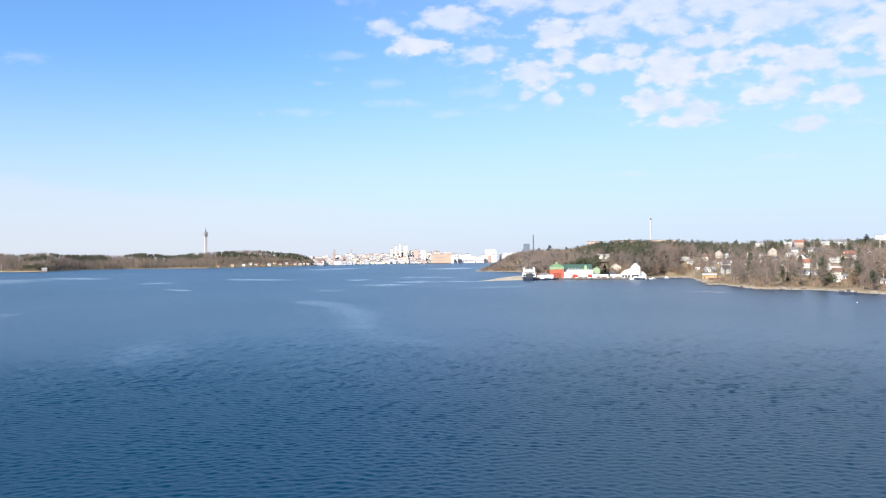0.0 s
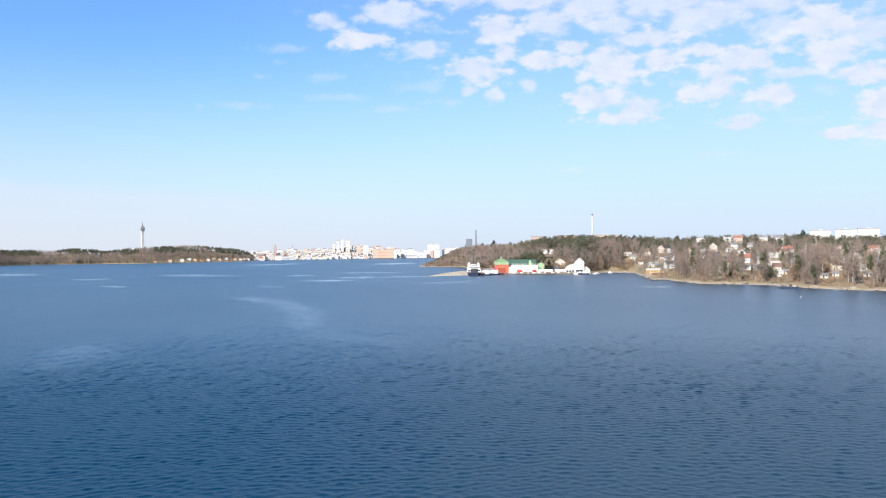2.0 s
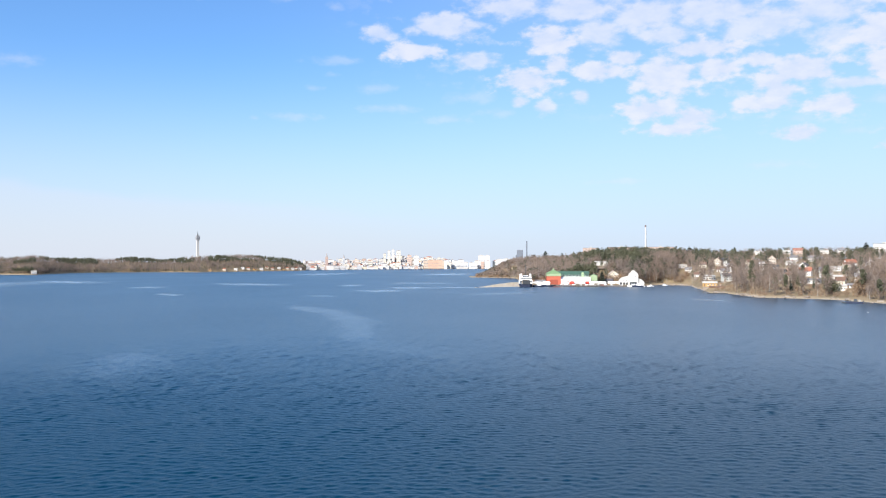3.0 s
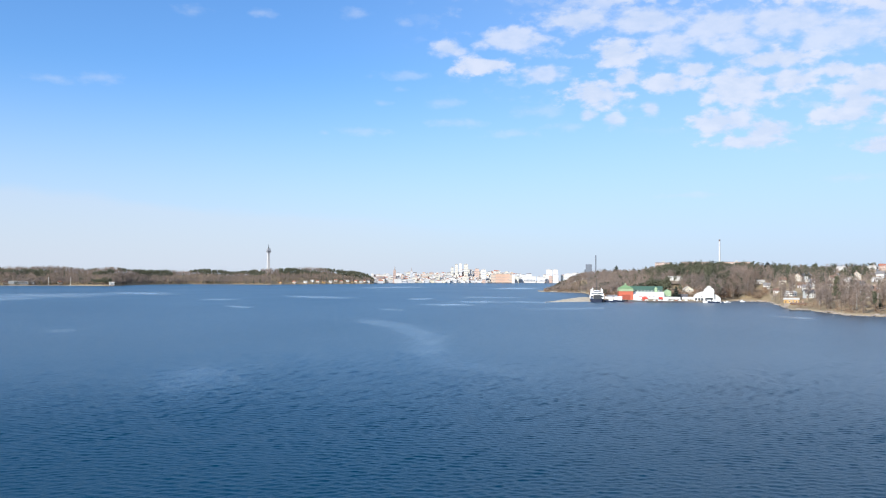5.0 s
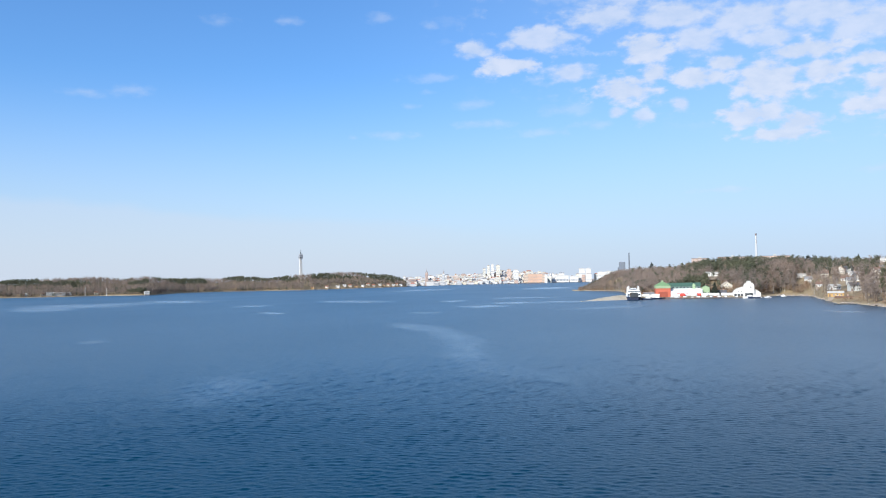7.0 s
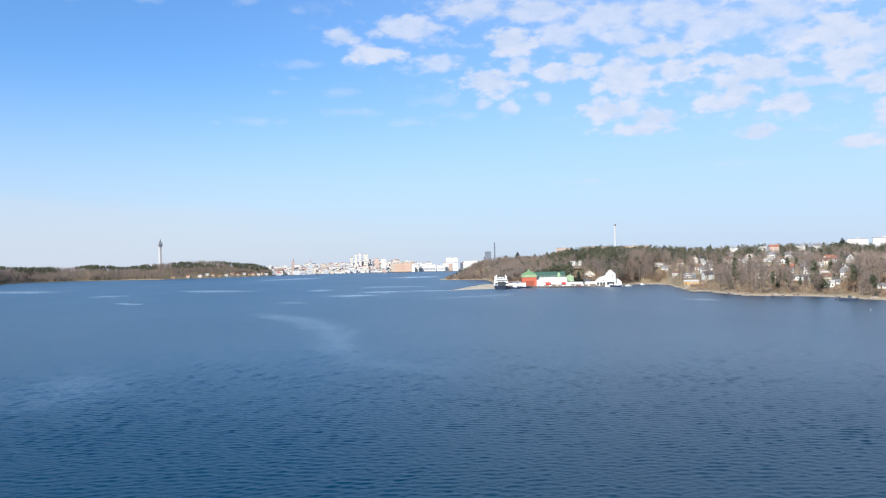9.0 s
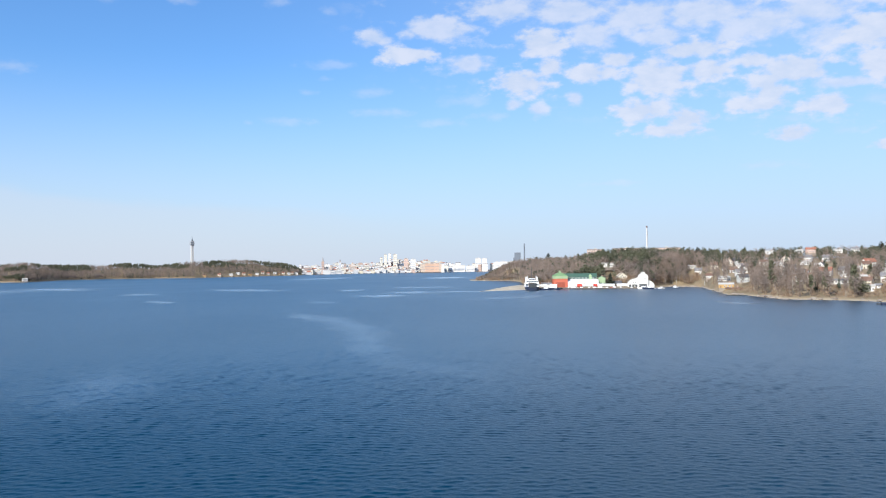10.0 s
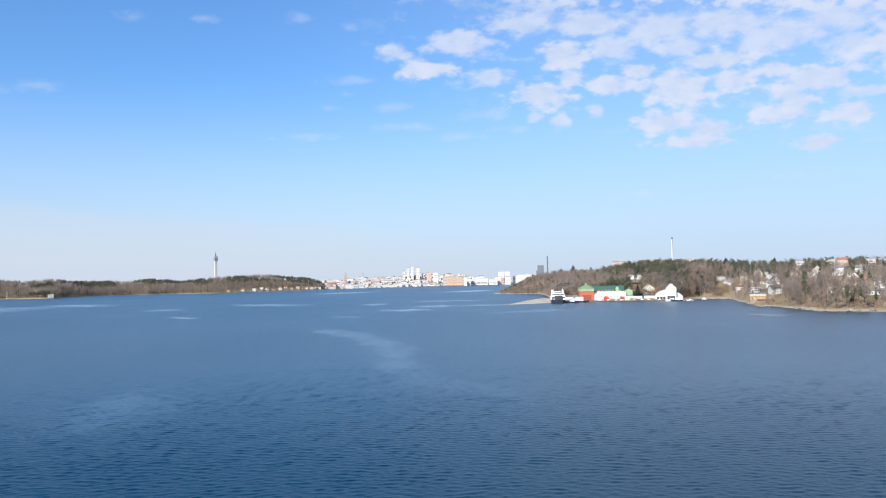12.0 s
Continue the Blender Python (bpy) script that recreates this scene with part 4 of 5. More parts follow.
def white_hall():
    """The big white hall: a round-topped front over a lower wing."""
    ob = root("white_hall", "big white quayside hall with rounded gable and lower wing", "hall")
    bm = bmesh.new()
    outline = [(-5.6, -1.5), (5.6, -1.5), (5.6, 10.6), (5.3, 12.6), (4.4, 14.2), (2.6, 14.9), (2.2, 16.6), (0.0, 17.3), (-2.2, 16.6), (-2.6, 14.9), (-4.4, 14.2), (-5.3, 12.6), (-5.6, 10.6)]
    prism(bm, outline, -8, 8)
    part("wall", bm, M["white_wall"], ob)
    bm = bmesh.new()
    rim = [(x * 1.05, z + 0.05) for x, z in outline[2:]]
    prism(bm, rim + [(x * 0.985, z - 0.35) for x, z in outline[:1:-1]], -8.4, 8.4)
    part("roof", bm, M["pale_roof"], ob)
    # lean-to wings that step down from the hall
    bm = bmesh.new()
    prism(bm, [(-17, -1.5), (-5.65, -1.5), (-5.65, 10.6), (-12.5, 8.6), (-15.5, 6.6), (-17, 4.2)], -6, 7)
    part("wing", bm, M["white_wall"], ob)
    bm = bmesh.new()
    prism(bm, [(-17.4, 4.0), (-15.7, 6.7), (-12.6, 8.8), (-5.66, 10.8), (-5.66, 11.1), (-12.8, 9.1), (-16.0, 7.0), (-17.8, 4.1)], -6.3, 7.3)
    part("wing_roof", bm, M["pale_roof"], ob)
    bm = bmesh.new()
    prism(bm, [(5.65, -1.5), (12.5, -1.5), (12.5, 3.2), (8.6, 6.4), (5.65, 7.6)], -5, 6)
    part("side_wing", bm, M["white_wall"], ob)
    bm = bmesh.new()
    prism(bm, [(5.66, 7.7), (8.7, 6.5), (12.8, 3.1), (13.1, 3.3), (8.9, 6.9), (5.66, 8.1)], -5.3, 6.3)
    part("side_roof", bm, M["pale_roof"], ob)
    for x, z, y in ((-11.0, 4.6, -6.0), (-8.0, 4.6, -6.0), (2.2, 9.4, -8.0)):
        win = shared("window", WINDOW, ob, pose(x, y, z))
        shared("pane", PANE, win)
    # dark panels stand in for the band of boats and shade along the quay
    bm = bmesh.new()
    box(bm, -4.2, -8.12, -0.4, 4.2, -8.0, 3.6)
    part("door", bm, M["dark_metal"], ob, "wide dark panel at the foot of the hall front")
    for x in (-15.6, -12.0, -8.8):
        bm = bmesh.new()
        box(bm, x, -6.12, -0.4, x + 2.6, -6.0, 3.0)
        part("door", bm, M["dark_metal"], ob, "dark panel at the foot of the wing")
    return ob


set_at(white_hall(), 230.5, 1048, 1.4, facing(230, 1048))
ob = gable_house("villa", "cream two-storey house with a brown roof above the quay", 12, 9, 8.0, 0.7, "cream_wall", "tan_wall", 3, 4, True)
set_at(ob, 216, 1094, 5.2, facing(216, 1094) + 12)
ob = gable_house("workshop", "low workshop with a dark brown roof by the quay", 13, 8, 3.8, 0.8, "tan_wall", "dark_roof", 1, 4)
set_at(ob, 204, 1068, 1.3, facing(204, 1068) - 8)
ob = gable_house("villa", "long white villa high on the wooded hill", 17, 8, 4.2, 0.25, "white_wall", "pale_roof", 1, 6)
set_at(ob, 211, 1146, 24.2, facing(211, 1146))
ob = gable_house("workshop", "small white shed beside the ferry quay", 12, 7, 4.0, 0.5, "white_wall", "grey_roof", 1, 3)
set_at(ob, 122.0, 1062, 1.2, facing(122, 1062))
ob = gable_house("boathouse", "ochre wooden boathouse with a pale roof by the beach", 13, 7, 3.4, 0.35, "ochre_wall", "pale_roof", 1, 4)
set_at(ob, 259, 850, 4.5, facing(259, 850))
ob = gable_house("boathouse", "low ochre boathouse at the water's edge", 14, 6, 2.8, 0.4, "ochre_wall", "brown_roof", 1, 4)
set_at(ob, 262, 838, 1.2, facing(262, 838) + 6)
LOTS += [(139.7, 1077, 15), (165.5, 1074, 21), (188, 1072, 10), (230, 1046, 20), (216, 1094, 9), (204, 1068, 8), (211, 1146, 12), (122, 1062, 9), (259, 850, 10), (262, 838, 10)]


def ferry():
    """A double-ended car ferry, seen on its bow ramp."""
    ob = root("car_ferry", "white car ferry with dark blue hull and two masts", "ferry")
    w, l = 15.0, 46.0
    bm = bmesh.new()
    deck = [(-w / 2 * k, y) for k, y in ((0.62, -l / 2), (0.9, -l / 2 + 5), (1.0, -l / 2 + 12), (1.0, l / 2 - 12), (0.9, l / 2 - 5), (0.62, l / 2))]
    ring = deck + [(-x, y) for x, y in deck[::-1]]
    lo = [bm.verts.new((x * 0.86, y * 0.97, -1.2)) for x, y in ring]
    hi = [bm.verts.new((x, y, 3.6)) for x, y in ring]
    for k in range(len(ring)):
        bm.faces.new((lo[k], lo[(k + 1) % len(ring)], hi[(k + 1) % len(ring)], hi[k]))
    bm.faces.new(hi)
    bmesh.ops.recalc_face_normals(bm, faces=bm.faces)
    part("hull", bm, M["hull_blue"], ob, "dark blue steel hull")
    bm = bmesh.new()
    for s in (-1, 1):
        box(bm, s * 7.2 - 0.25, -17, 3.6, s * 7.2 + 0.25, 17, 7.4)
        box(bm, s * 5.6 - 1.35, -14, 3.6, s * 5.6 + 1.35, 14, 8.2)
    box(bm, -7.0, -11, 8.2, 7.0, 11, 10.4, 0, 0.3)
    part("superstructure", bm, M["boat_white"], ob)
    bm = bmesh.new()
    box(bm, -3.6, -4.5, 10.4, 3.6, 4.5, 12.9, 0, 0.35)
    part("bridge", bm, M["boat_white"], ob)
    bm = bmesh.new()
    box(bm, -3.35, -4.46, 11.3, 3.35, -4.2, 12.3)
    part("bridge_window", bm, M["glass"], ob)
    for s in (-1, 1):
        bm = bmesh.new()
        tube(bm, (s * 4.9, -3, 10.3), (s * 4.9, -3, 15.8), 0.45, 0.22, 8)
        tube(bm, (s * 4.9 - 1.1, -3, 14.2), (s * 4.9 + 1.1, -3, 14.2), 0.12, 0.12, 6)
        box(bm, s * 4.9 - 0.6, -3.6, 10.3, s * 4.9 + 0.6, -2.4, 12.8)
        part("mast", bm, M["boat_white"], ob)
    bm = bmesh.new()
    tube(bm, (0, 2, 12.8), (0, 2, 26.5), 0.35, 0.12, 8)
    for z in (16.0, 19.0, 22.0):
        tube(bm, (-1.6, 2, z), (1.6, 2, z), 0.1, 0.1, 6)
    part("signal_mast", bm, M["dark_metal"], ob, "tall dark signal mast")
    for s in (-1, 1):
        bm = bmesh.new()
        box(bm, s * 5.9 - 0.9, 3.5, 10.4, s * 5.9 + 0.9, 6.5, 14.4, 0, 0.15)
        part("funnel", bm, M["boat_white"], ob)
    bm = bmesh.new()
    for s in (-1, 1):
        box(bm, s * 5.6 - 1.2, -14.1, 5.2, s * 5.6 + 1.2, -13.96, 6.6)
    box(bm, -6.4, -11.06, 8.9, 6.4, -10.8, 9.8)
    part("saloon_window", bm, M["glass"], ob)
    bm = bmesh.new()
    box(bm, -4.2, -l / 2 - 0.4, 3.2, 4.2, -l / 2 + 0.2, 7.8)
    for k in range(5):
        box(bm, -4.1 + 2.0 * k, -l / 2 - 0.6, 3.2, -3.9 + 2.0 * k, -l / 2 - 0.4, 7.8)
    part("bow_ramp", bm, M["dark_metal"], ob, "raised dark steel bow ramp")
    return ob


set_at(ferry(), 100.5, 1024, 0, facing(100, 1024) + 2)


def motor_boat(label, hull, size):
    ob = root("motor_boat", label, "boat", "small boats at the quays")
    bm = bmesh.new()
    s = size
    ring = [(-1.3, -3.6), (-1.45, 0), (-1.1, 2.4), (0, 4.2), (1.1, 2.4), (1.45, 0), (1.3, -3.6)]
    lo = [bm.verts.new((x * 0.7 * s, y * 0.92 * s, -0.35 * s)) for x, y in ring]
    hi = [bm.verts.new((x * s, y * s, (0.95 + 0.1 * max(0, y)) * s)) for x, y in ring]
    for k in range(7):
        bm.faces.new((lo[k], lo[(k + 1) % 7], hi[(k + 1) % 7], hi[k]))
    bm.faces.new(hi)
    bmesh.ops.recalc_face_normals(bm, faces=bm.faces)
    part("hull", bm, M[hull], ob)
    bm = bmesh.new()
    box(bm, -0.95 * s, -1.6 * s, 0.9 * s, 0.95 * s, 1.3 * s, 2.1 * s, 0, 0.18 * s)
    part("cabin", bm, M["boat_white"], ob)
    bm = bmesh.new()
    box(bm, -0.78 * s, -1.62 * s, 1.5 * s, 0.78 * s, 1.22 * s, 1.85 * s)
    part("windscreen", bm, M["glass"], ob)
    return ob


boats = [motor_boat("small white cabin boat moored at the quay", "boat_white", 1.0), motor_boat("red-hulled work boat moored at the quay", "boat_red", 1.25),
         motor_boat("larger white cabin cruiser moored at the quay", "boat_white", 1.6),
         motor_boat("dark blue-hulled work boat with a white cabin", "hull_blue", 1.7)]
BERTHS = [(150, 1042, 2, 70), (158, 1036, 1, 85), (166, 1033, 0, 60), (172, 1034, 1, 95), (179, 1037, 2, 80), (187, 1036, 0, 40), (195, 1036, 1, 90), (202, 1034, 0, 75),
          (212, 1026, 0, 85), (222, 1012, 2, 95), (232, 1012, 0, 80), (243, 1016, 0, 100), (116, 1034, 0, 20), (126, 1048, 2, 60), (252, 1085, 0, 15), (271, 1060, 0, 30),
          (114, 1008, 3, 80), (126, 1026, 3, 95), (226, 1004, 3, 84)]
for k, (x, y, which, turn) in enumerate(BERTHS):
    m = pose(x, y, 0.0, 0, 0, turn)
    if boats[which] is not None and which not in [b[2] for b in BERTHS[:k]]:
        boats[which].matrix_basis = m
    else:
        copy_thing(boats[which], m)


def laid_up(label, cover):
    """A boat laid up ashore under a tarpaulin, on a cradle."""
    ob = root("laid_up_boat", label, "boat", "laid-up boats on the quay")
    bm = bmesh.new()
    prism(bm, [(-1.5, 1.6), (-0.9, 0.6), (0.9, 0.6), (1.5, 1.6), (1.3, 2.6), (0.0, 3.7), (-1.3, 2.6)], -4.2, 4.2)
    part("tarpaulin", bm, M[cover], ob)
    for y in (-2.6, 2.4):
        bm = bmesh.new()
        box(bm, -1.6, y, 0.0, 1.6, y + 0.3, 0.65)
        box(bm, -1.6, y, 0.65, -1.3, y + 0.3, 1.7)
        box(bm, 1.3, y, 0.65, 1.6, y + 0.3, 1.7)
        part("cradle", bm, M["timber"], ob)
    return ob


cradles = [laid_up("boat laid up under a white tarpaulin on the quay", "boat_white"), laid_up("boat laid up under a faded red tarpaulin", "boat_red")]
STANDS = [(151, 1051, 0, 80), (157, 1050, 1, 70), (163, 1052, 0, 95), (170, 1051, 0, 60), (176, 1053, 1, 85), (182, 1052, 0, 75), (189, 1054, 0, 100), (195, 1052, 0, 60), (117, 1050, 0, 70),
          (129, 1056, 0, 85), (206, 1054, 0, 75), (213, 1053, 0, 90)]
for k, (x, y, which, turn) in enumerate(STANDS):
    m = pose(x, y, north_z(x, y) - 0.05, 0, 0, turn)
    if k < 2:
        cradles[which].matrix_basis = m
    else:
        copy_thing(cradles[which], m)


def jetty(label, x, y, turn, length, width, dark="timber", thick=0.15):
    ob = root("jetty", label, "jetty", "jetties along the shore")
    n = int(length / 1.2)
    for k in range(n):
        bm = bmesh.new()
        box(bm, -length / 2 + k * length / n + 0.03, -width / 2, 0.9 - thick, -length / 2 + (k + 1) * length / n - 0.03, width / 2, 0.9)
        part("plank", bm, M[dark], ob)
    for k in range(max(2, int(length / 5)) + 1):
        for s in (-1, 1):
            bm = bmesh.new()
            u = -length / 2 + 0.4 + (length - 0.8) * k / max(2, int(length / 5))
            tube(bm, (u, s * width * 0.4, -2.5), (u, s * width * 0.4, 1.3), 0.16, 0.15, 6)
            part("pile", bm, M[dark], ob)
    return set_at(ob, x, y, 0, turn)


jetty("dark timber jetty running out from the rocks", 240, 769, -18, 17, 3.0, "dark_metal", 0.6)
jetty("dark timber landing stage off the beach", 272, 591, -25, 13, 4.0, "dark_metal", 0.6)
jetty("grey timber boat jetty off the shipyard", 232, 1018, -12, 26, 2.2)
jetty("grey timber boat jetty by the red boats", 176, 1040, -8, 34, 2.2)


def quay_wall():
    """A dark wall in straight lengths, added for the band of boats and shade along the yard's shore."""
    ob = root("quay_wall", "dark quay wall with timber fenders, added for the dark band along the shipyard", "quay")
    marks = fan(6.3, 12.9, 0.3)
    for a, b in zip(marks, marks[1:]):
        (x0, y0), (x1, y1) = polar_place(a, N_SHORE(a) - 3), polar_place(b, N_SHORE(b) - 3)
        n = Vector((y1 - y0, x0 - x1, 0)).normalized() * 1.4
        bm = bmesh.new()
        ring = [(x0 + n.x, y0 + n.y), (x1 + n.x, y1 + n.y), (x1 - n.x, y1 - n.y), (x0 - n.x, y0 - n.y)]
        lo, hi = [bm.verts.new((x, y, -3)) for x, y in ring], [bm.verts.new((x, y, 1.5)) for x, y in ring]
        for k in range(4):
            bm.faces.new((lo[k], lo[(k + 1) % 4], hi[(k + 1) % 4], hi[k]))
        bm.faces.new(hi)
        bmesh.ops.recalc_face_normals(bm, faces=bm.faces)
        part("stone_length", bm, M["quay_dark"], ob)
        bm = bmesh.new()
        mx, my = (x0 + x1) / 2, (y0 + y1) / 2 - 1.6
        tube(bm, (mx, my, -2.5), (mx, my, 2.0), 0.2, 0.2, 6)
        part("fender", bm, M["timber"], ob)


quay_wall()


def barge():
    ob = root("work_barge", "dark flat work barge with a small pale deckhouse off the beach", "barge")
    bm = bmesh.new()
    prism(bm, [(-5.4, 1.3), (-4.6, -0.5), (4.6, -0.5), (5.4, 1.3)], -2.2, 2.2)
    part("hull", bm, M["hull_blue"], ob)
    bm = bmesh.new()
    for x in (-5.3, -2.6, 0.1, 2.8, 5.0):
        for s in (-2.2, 2.05):
            box(bm, x, s, 1.3, x + 0.3, s + 0.15, 2.1)
    part("bulwark_post", bm, M["dark_metal"], ob)
    bm = bmesh.new()
    box(bm, -0.6, -1.0, 1.3, 1.6, 1.0, 3.1, 0, 0.15)
    part("deckhouse", bm, M["dark_metal"], ob)
    bm = bmesh.new()
    box(bm, 2.3, -1.4, 1.3, 3.6, 0.6, 2.4)
    part("crate", bm, M["pale_roof"], ob)
    return ob


set_at(barge(), 271, 586, 0, -22)


def buoy(x, y):
    ob = root("mooring_buoy", "small white mooring buoy riding on the water", "buoy")
    bm = bmesh.new()
    bmesh.ops.create_uvsphere(bm, u_segments=12, v_segments=8, radius=0.32)
    part("float", bm, M["boat_white"], ob)
    bm = bmesh.new()
    tube(bm, (0, 0, 0.3), (0, 0, 0.6), 0.05, 0.04, 6)
    part("ring_post", bm, M["dark_metal"], ob)
    set_at(ob, x, y, 0.05)


buoy(227, 480)


def boulder(seed):
    bm = bmesh.new()
    bmesh.ops.create_icosphere(bm, subdivisions=2, radius=1.0)
    for v in bm.verts:
        k = 1 + 0.35 * noise.noise(v.co * 1.3 + Vector((seed, 0, 0)))
        v.co = Vector((v.co.x * 1.3 * k, v.co.y * k, max(-0.4, v.co.z * 0.6 * k)))
    ob = part("boulder", bm, M["rock"])
    return tagged(ob, "weathered grey-brown boulder at the water's edge", "boulder", "boulders along the shore")


rocks = [boulder(k * 7.0) for k in range(4)]
rng = random.Random(8)
for k in range(150):
    a = rng.choice((rng.uniform(16.2, 32), rng.uniform(16.2, 21), rng.uniform(14, 16.4), rng.uniform(2.4, 5.0)))
    x, y = polar_place(a, N_SHORE(a) + rng.uniform(-3.0, 7.0))
    s = rng.uniform(0.5, 1.9)
    m = pose(x, y, max(0.0, north_z(x, y)) - 0.1, 0, 0, rng.uniform(0, 360)) @ Matrix.Diagonal((s * rng.uniform(0.8, 1.6), s, s, 1))
    if k < 4:
        rocks[k].matrix_basis = m
    else:
        o = rocks[k % 4].copy()
        scene.collection.objects.link(o)
        o.matrix_basis = m

# ---- towers and chimneys ----
def broadcast_tower():
    ob = root("broadcast_tower", "tall grey concrete broadcasting tower with a wider head and mast", "tower")
    bm = bmesh.new()
    box(bm, -4.6, -4.6, -5, 4.6, 4.6, 80, 0, 0.5)
    part("shaft", bm, M["tower_lit"], ob)
    bm = bmesh.new()
    box(bm, -5.8, -5.8, 80, 5.8, 5.8, 84)
    box(bm, -6.8, -6.8, 85.2, 6.8, 6.8, 90)
    box(bm, -5.9, -5.9, 91, 5.9, 5.9, 94.5)
    box(bm, -4.8, -4.8, 79.5, 4.8, 4.8, 96.5)
    part("head", bm, M["tower_head"], ob, "darker grey stepped head")
    bm = bmesh.new()
    box(bm, -6.3, -6.3, 84, 6.3, 6.3, 85.2)
    box(bm, -5.6, -5.6, 90, 5.6, 5.6, 91)
    part("gallery_window", bm, M["glass"], ob, "dark ring of gallery windows")
    bm = bmesh.new()
    tube(bm, (0, 0, 96), (0, 0, 103), 2.4, 1.6, 10)
    tube(bm, (0, 0, 103), (0, 0, 112), 0.9, 0.5, 8)
    part("mast", bm, M["dark_metal"], ob)
    return ob


set_at(broadcast_tower(), -873.5, 3222, 35, 35)


def chimney(name, label, base, top, r0, r1, wall, cap):
    ob = root(name, label, "chimney")
    bm = bmesh.new()
    tube(bm, (0, 0, 0), (0, 0, top - base - 5), r0, r1, 20)
    part("shaft", bm, M[wall], ob)
    bm = bmesh.new()
    tube(bm, (0, 0, top - base - 5), (0, 0, top - base), r1 + 0.15, r1 + 0.15, 20)
    part("cap", bm, M[cap], ob)
    for k in range(3):
        bm = bmesh.new()
        z = (top - base) * (0.4 + 0.2 * k)
        tube(bm, (0, 0, z), (0, 0, z + 1.2), r0 + (r1 - r0) * (0.4 + 0.2 * k) + 0.5, r0 + (r1 - r0) * (0.4 + 0.2 * k) + 0.5, 20)
        part("platform", bm, M[wall], ob)
    return ob


set_at(chimney("chimney", "tall pale concrete chimney with a dark brown top", 15, 130.5, 2.9, 2.0, "city_grey", "cap_red"), 561.6, 2361, 15)
set_at(chimney("chimney", "slim dark power-station chimney on the far shore", 5, 146.5, 3.6, 3.0, "silo_grey", "silo_grey"), 474, 4583, 5)


def boiler_house():
    ob = root("boiler_house", "dark blue-grey power-station block with ribbed walls", "power station")
    bm = bmesh.new()
    box(bm, -16, -14, 0, 16, 14, 90)
    part("wall", bm, M["silo_grey"], ob)
    for k in range(6):
        bm = bmesh.new()
        box(bm, -15 + 5.3 * k, -14.8, 0, -12.5 + 5.3 * k, -13.9, 92)
        part("rib", bm, M["city_glass"], ob)
    bm = bmesh.new()
    box(bm, -22, -12, 0, -16.05, 12, 64)
    part("side_tower", bm, M["silo_grey"], ob)
    return ob


set_at(boiler_house(), 439, 4590, 9, facing(439, 4590))


# ---- the far town ----
def town_block(name, label, w, d, h, wall, roof, kind, rows):
    ob = root(name, label, "town building", "buildings of the far town")
    bm = bmesh.new()
    box(bm, -w / 2, -d / 2, -8, w / 2, d / 2, h)
    part("wall", bm, M[wall], ob)
    bm = bmesh.new()
    if kind == "flat":
        box(bm, -w / 2 - 0.4, -d / 2 - 0.4, h, w / 2 + 0.4, d / 2 + 0.4, h + 1.2)
        box(bm, -w / 5, -d / 4, h + 1.2, w / 6, d / 4, h + 4)
    elif kind == "hip":
        box(bm, -w / 2 - 0.5, -d / 2 - 0.5, h, w / 2 + 0.5, d / 2 + 0.5, h + min(w, d) * 0.32, 0, min(w, d) * 0.42)
    else:
        box(bm, -w / 2, -d / 2, h, w / 2, d / 2, h + 5, 0, w * 0.15)
        tube(bm, (0, 0, h + 5), (0, 0, h + 5 + w * 1.3), w * 0.25, 0.2, 8)
    part("roof", bm, M[roof], ob)
    for k in range(rows):
        bm = bmesh.new()
        z = h * (0.25 + 0.7 * k / rows)
        box(bm, -w * 0.46, -d / 2 - 0.12, z, w * 0.46, -d / 2 + 0.05, z + 1.6)
        part("window_band", bm, M["city_glass"], ob)
    return ob


rng = random.Random(11)
WALLS = ["city_white"] * 10 + ["cream_pale"] * 4 + ["city_grey"] * 3 + ["rose_wall", "cream_wall", "city_ochre", "city_brick", "city_brick"]
LABELS = {"city_white": "pale white town building on the far shore", "city_grey": "grey town building on the far shore", "rose_wall": "rose-coloured town building on the far shore",
          "cream_wall": "cream town building on the far shore", "city_ochre": "ochre town building on the far shore", "city_brick": "brown brick town building on the far shore",
          "city_peach": "peach-coloured harbour warehouse in the far town", "cream_pale": "tall cream-white tower block in the far town"}
stock = {}


def far_block(w, h, wall, roof, kind, rows):
    key = (w, h, wall, roof, kind, rows)
    if key not in stock:
        stock[key] = town_block("town_building", LABELS[wall], w, 14, h, wall, roof, kind, rows)
        return stock[key], True
    return stock[key], False


def put_far(a, d, top, w, wall, roof, kind, rows=0):
    x, y = polar_place(a, d)
    ground = city_z(x, y)
    h = max(9, 3 * round((top - ground) / 3))
    ob, fresh = far_block(w, h, wall, roof, kind, rows)
    m = pose(x, y, top - h, 0, 0, -a + rng.uniform(-5, 5))
    if fresh:
        ob.matrix_basis = m
    else:
        copy_thing(ob, m)


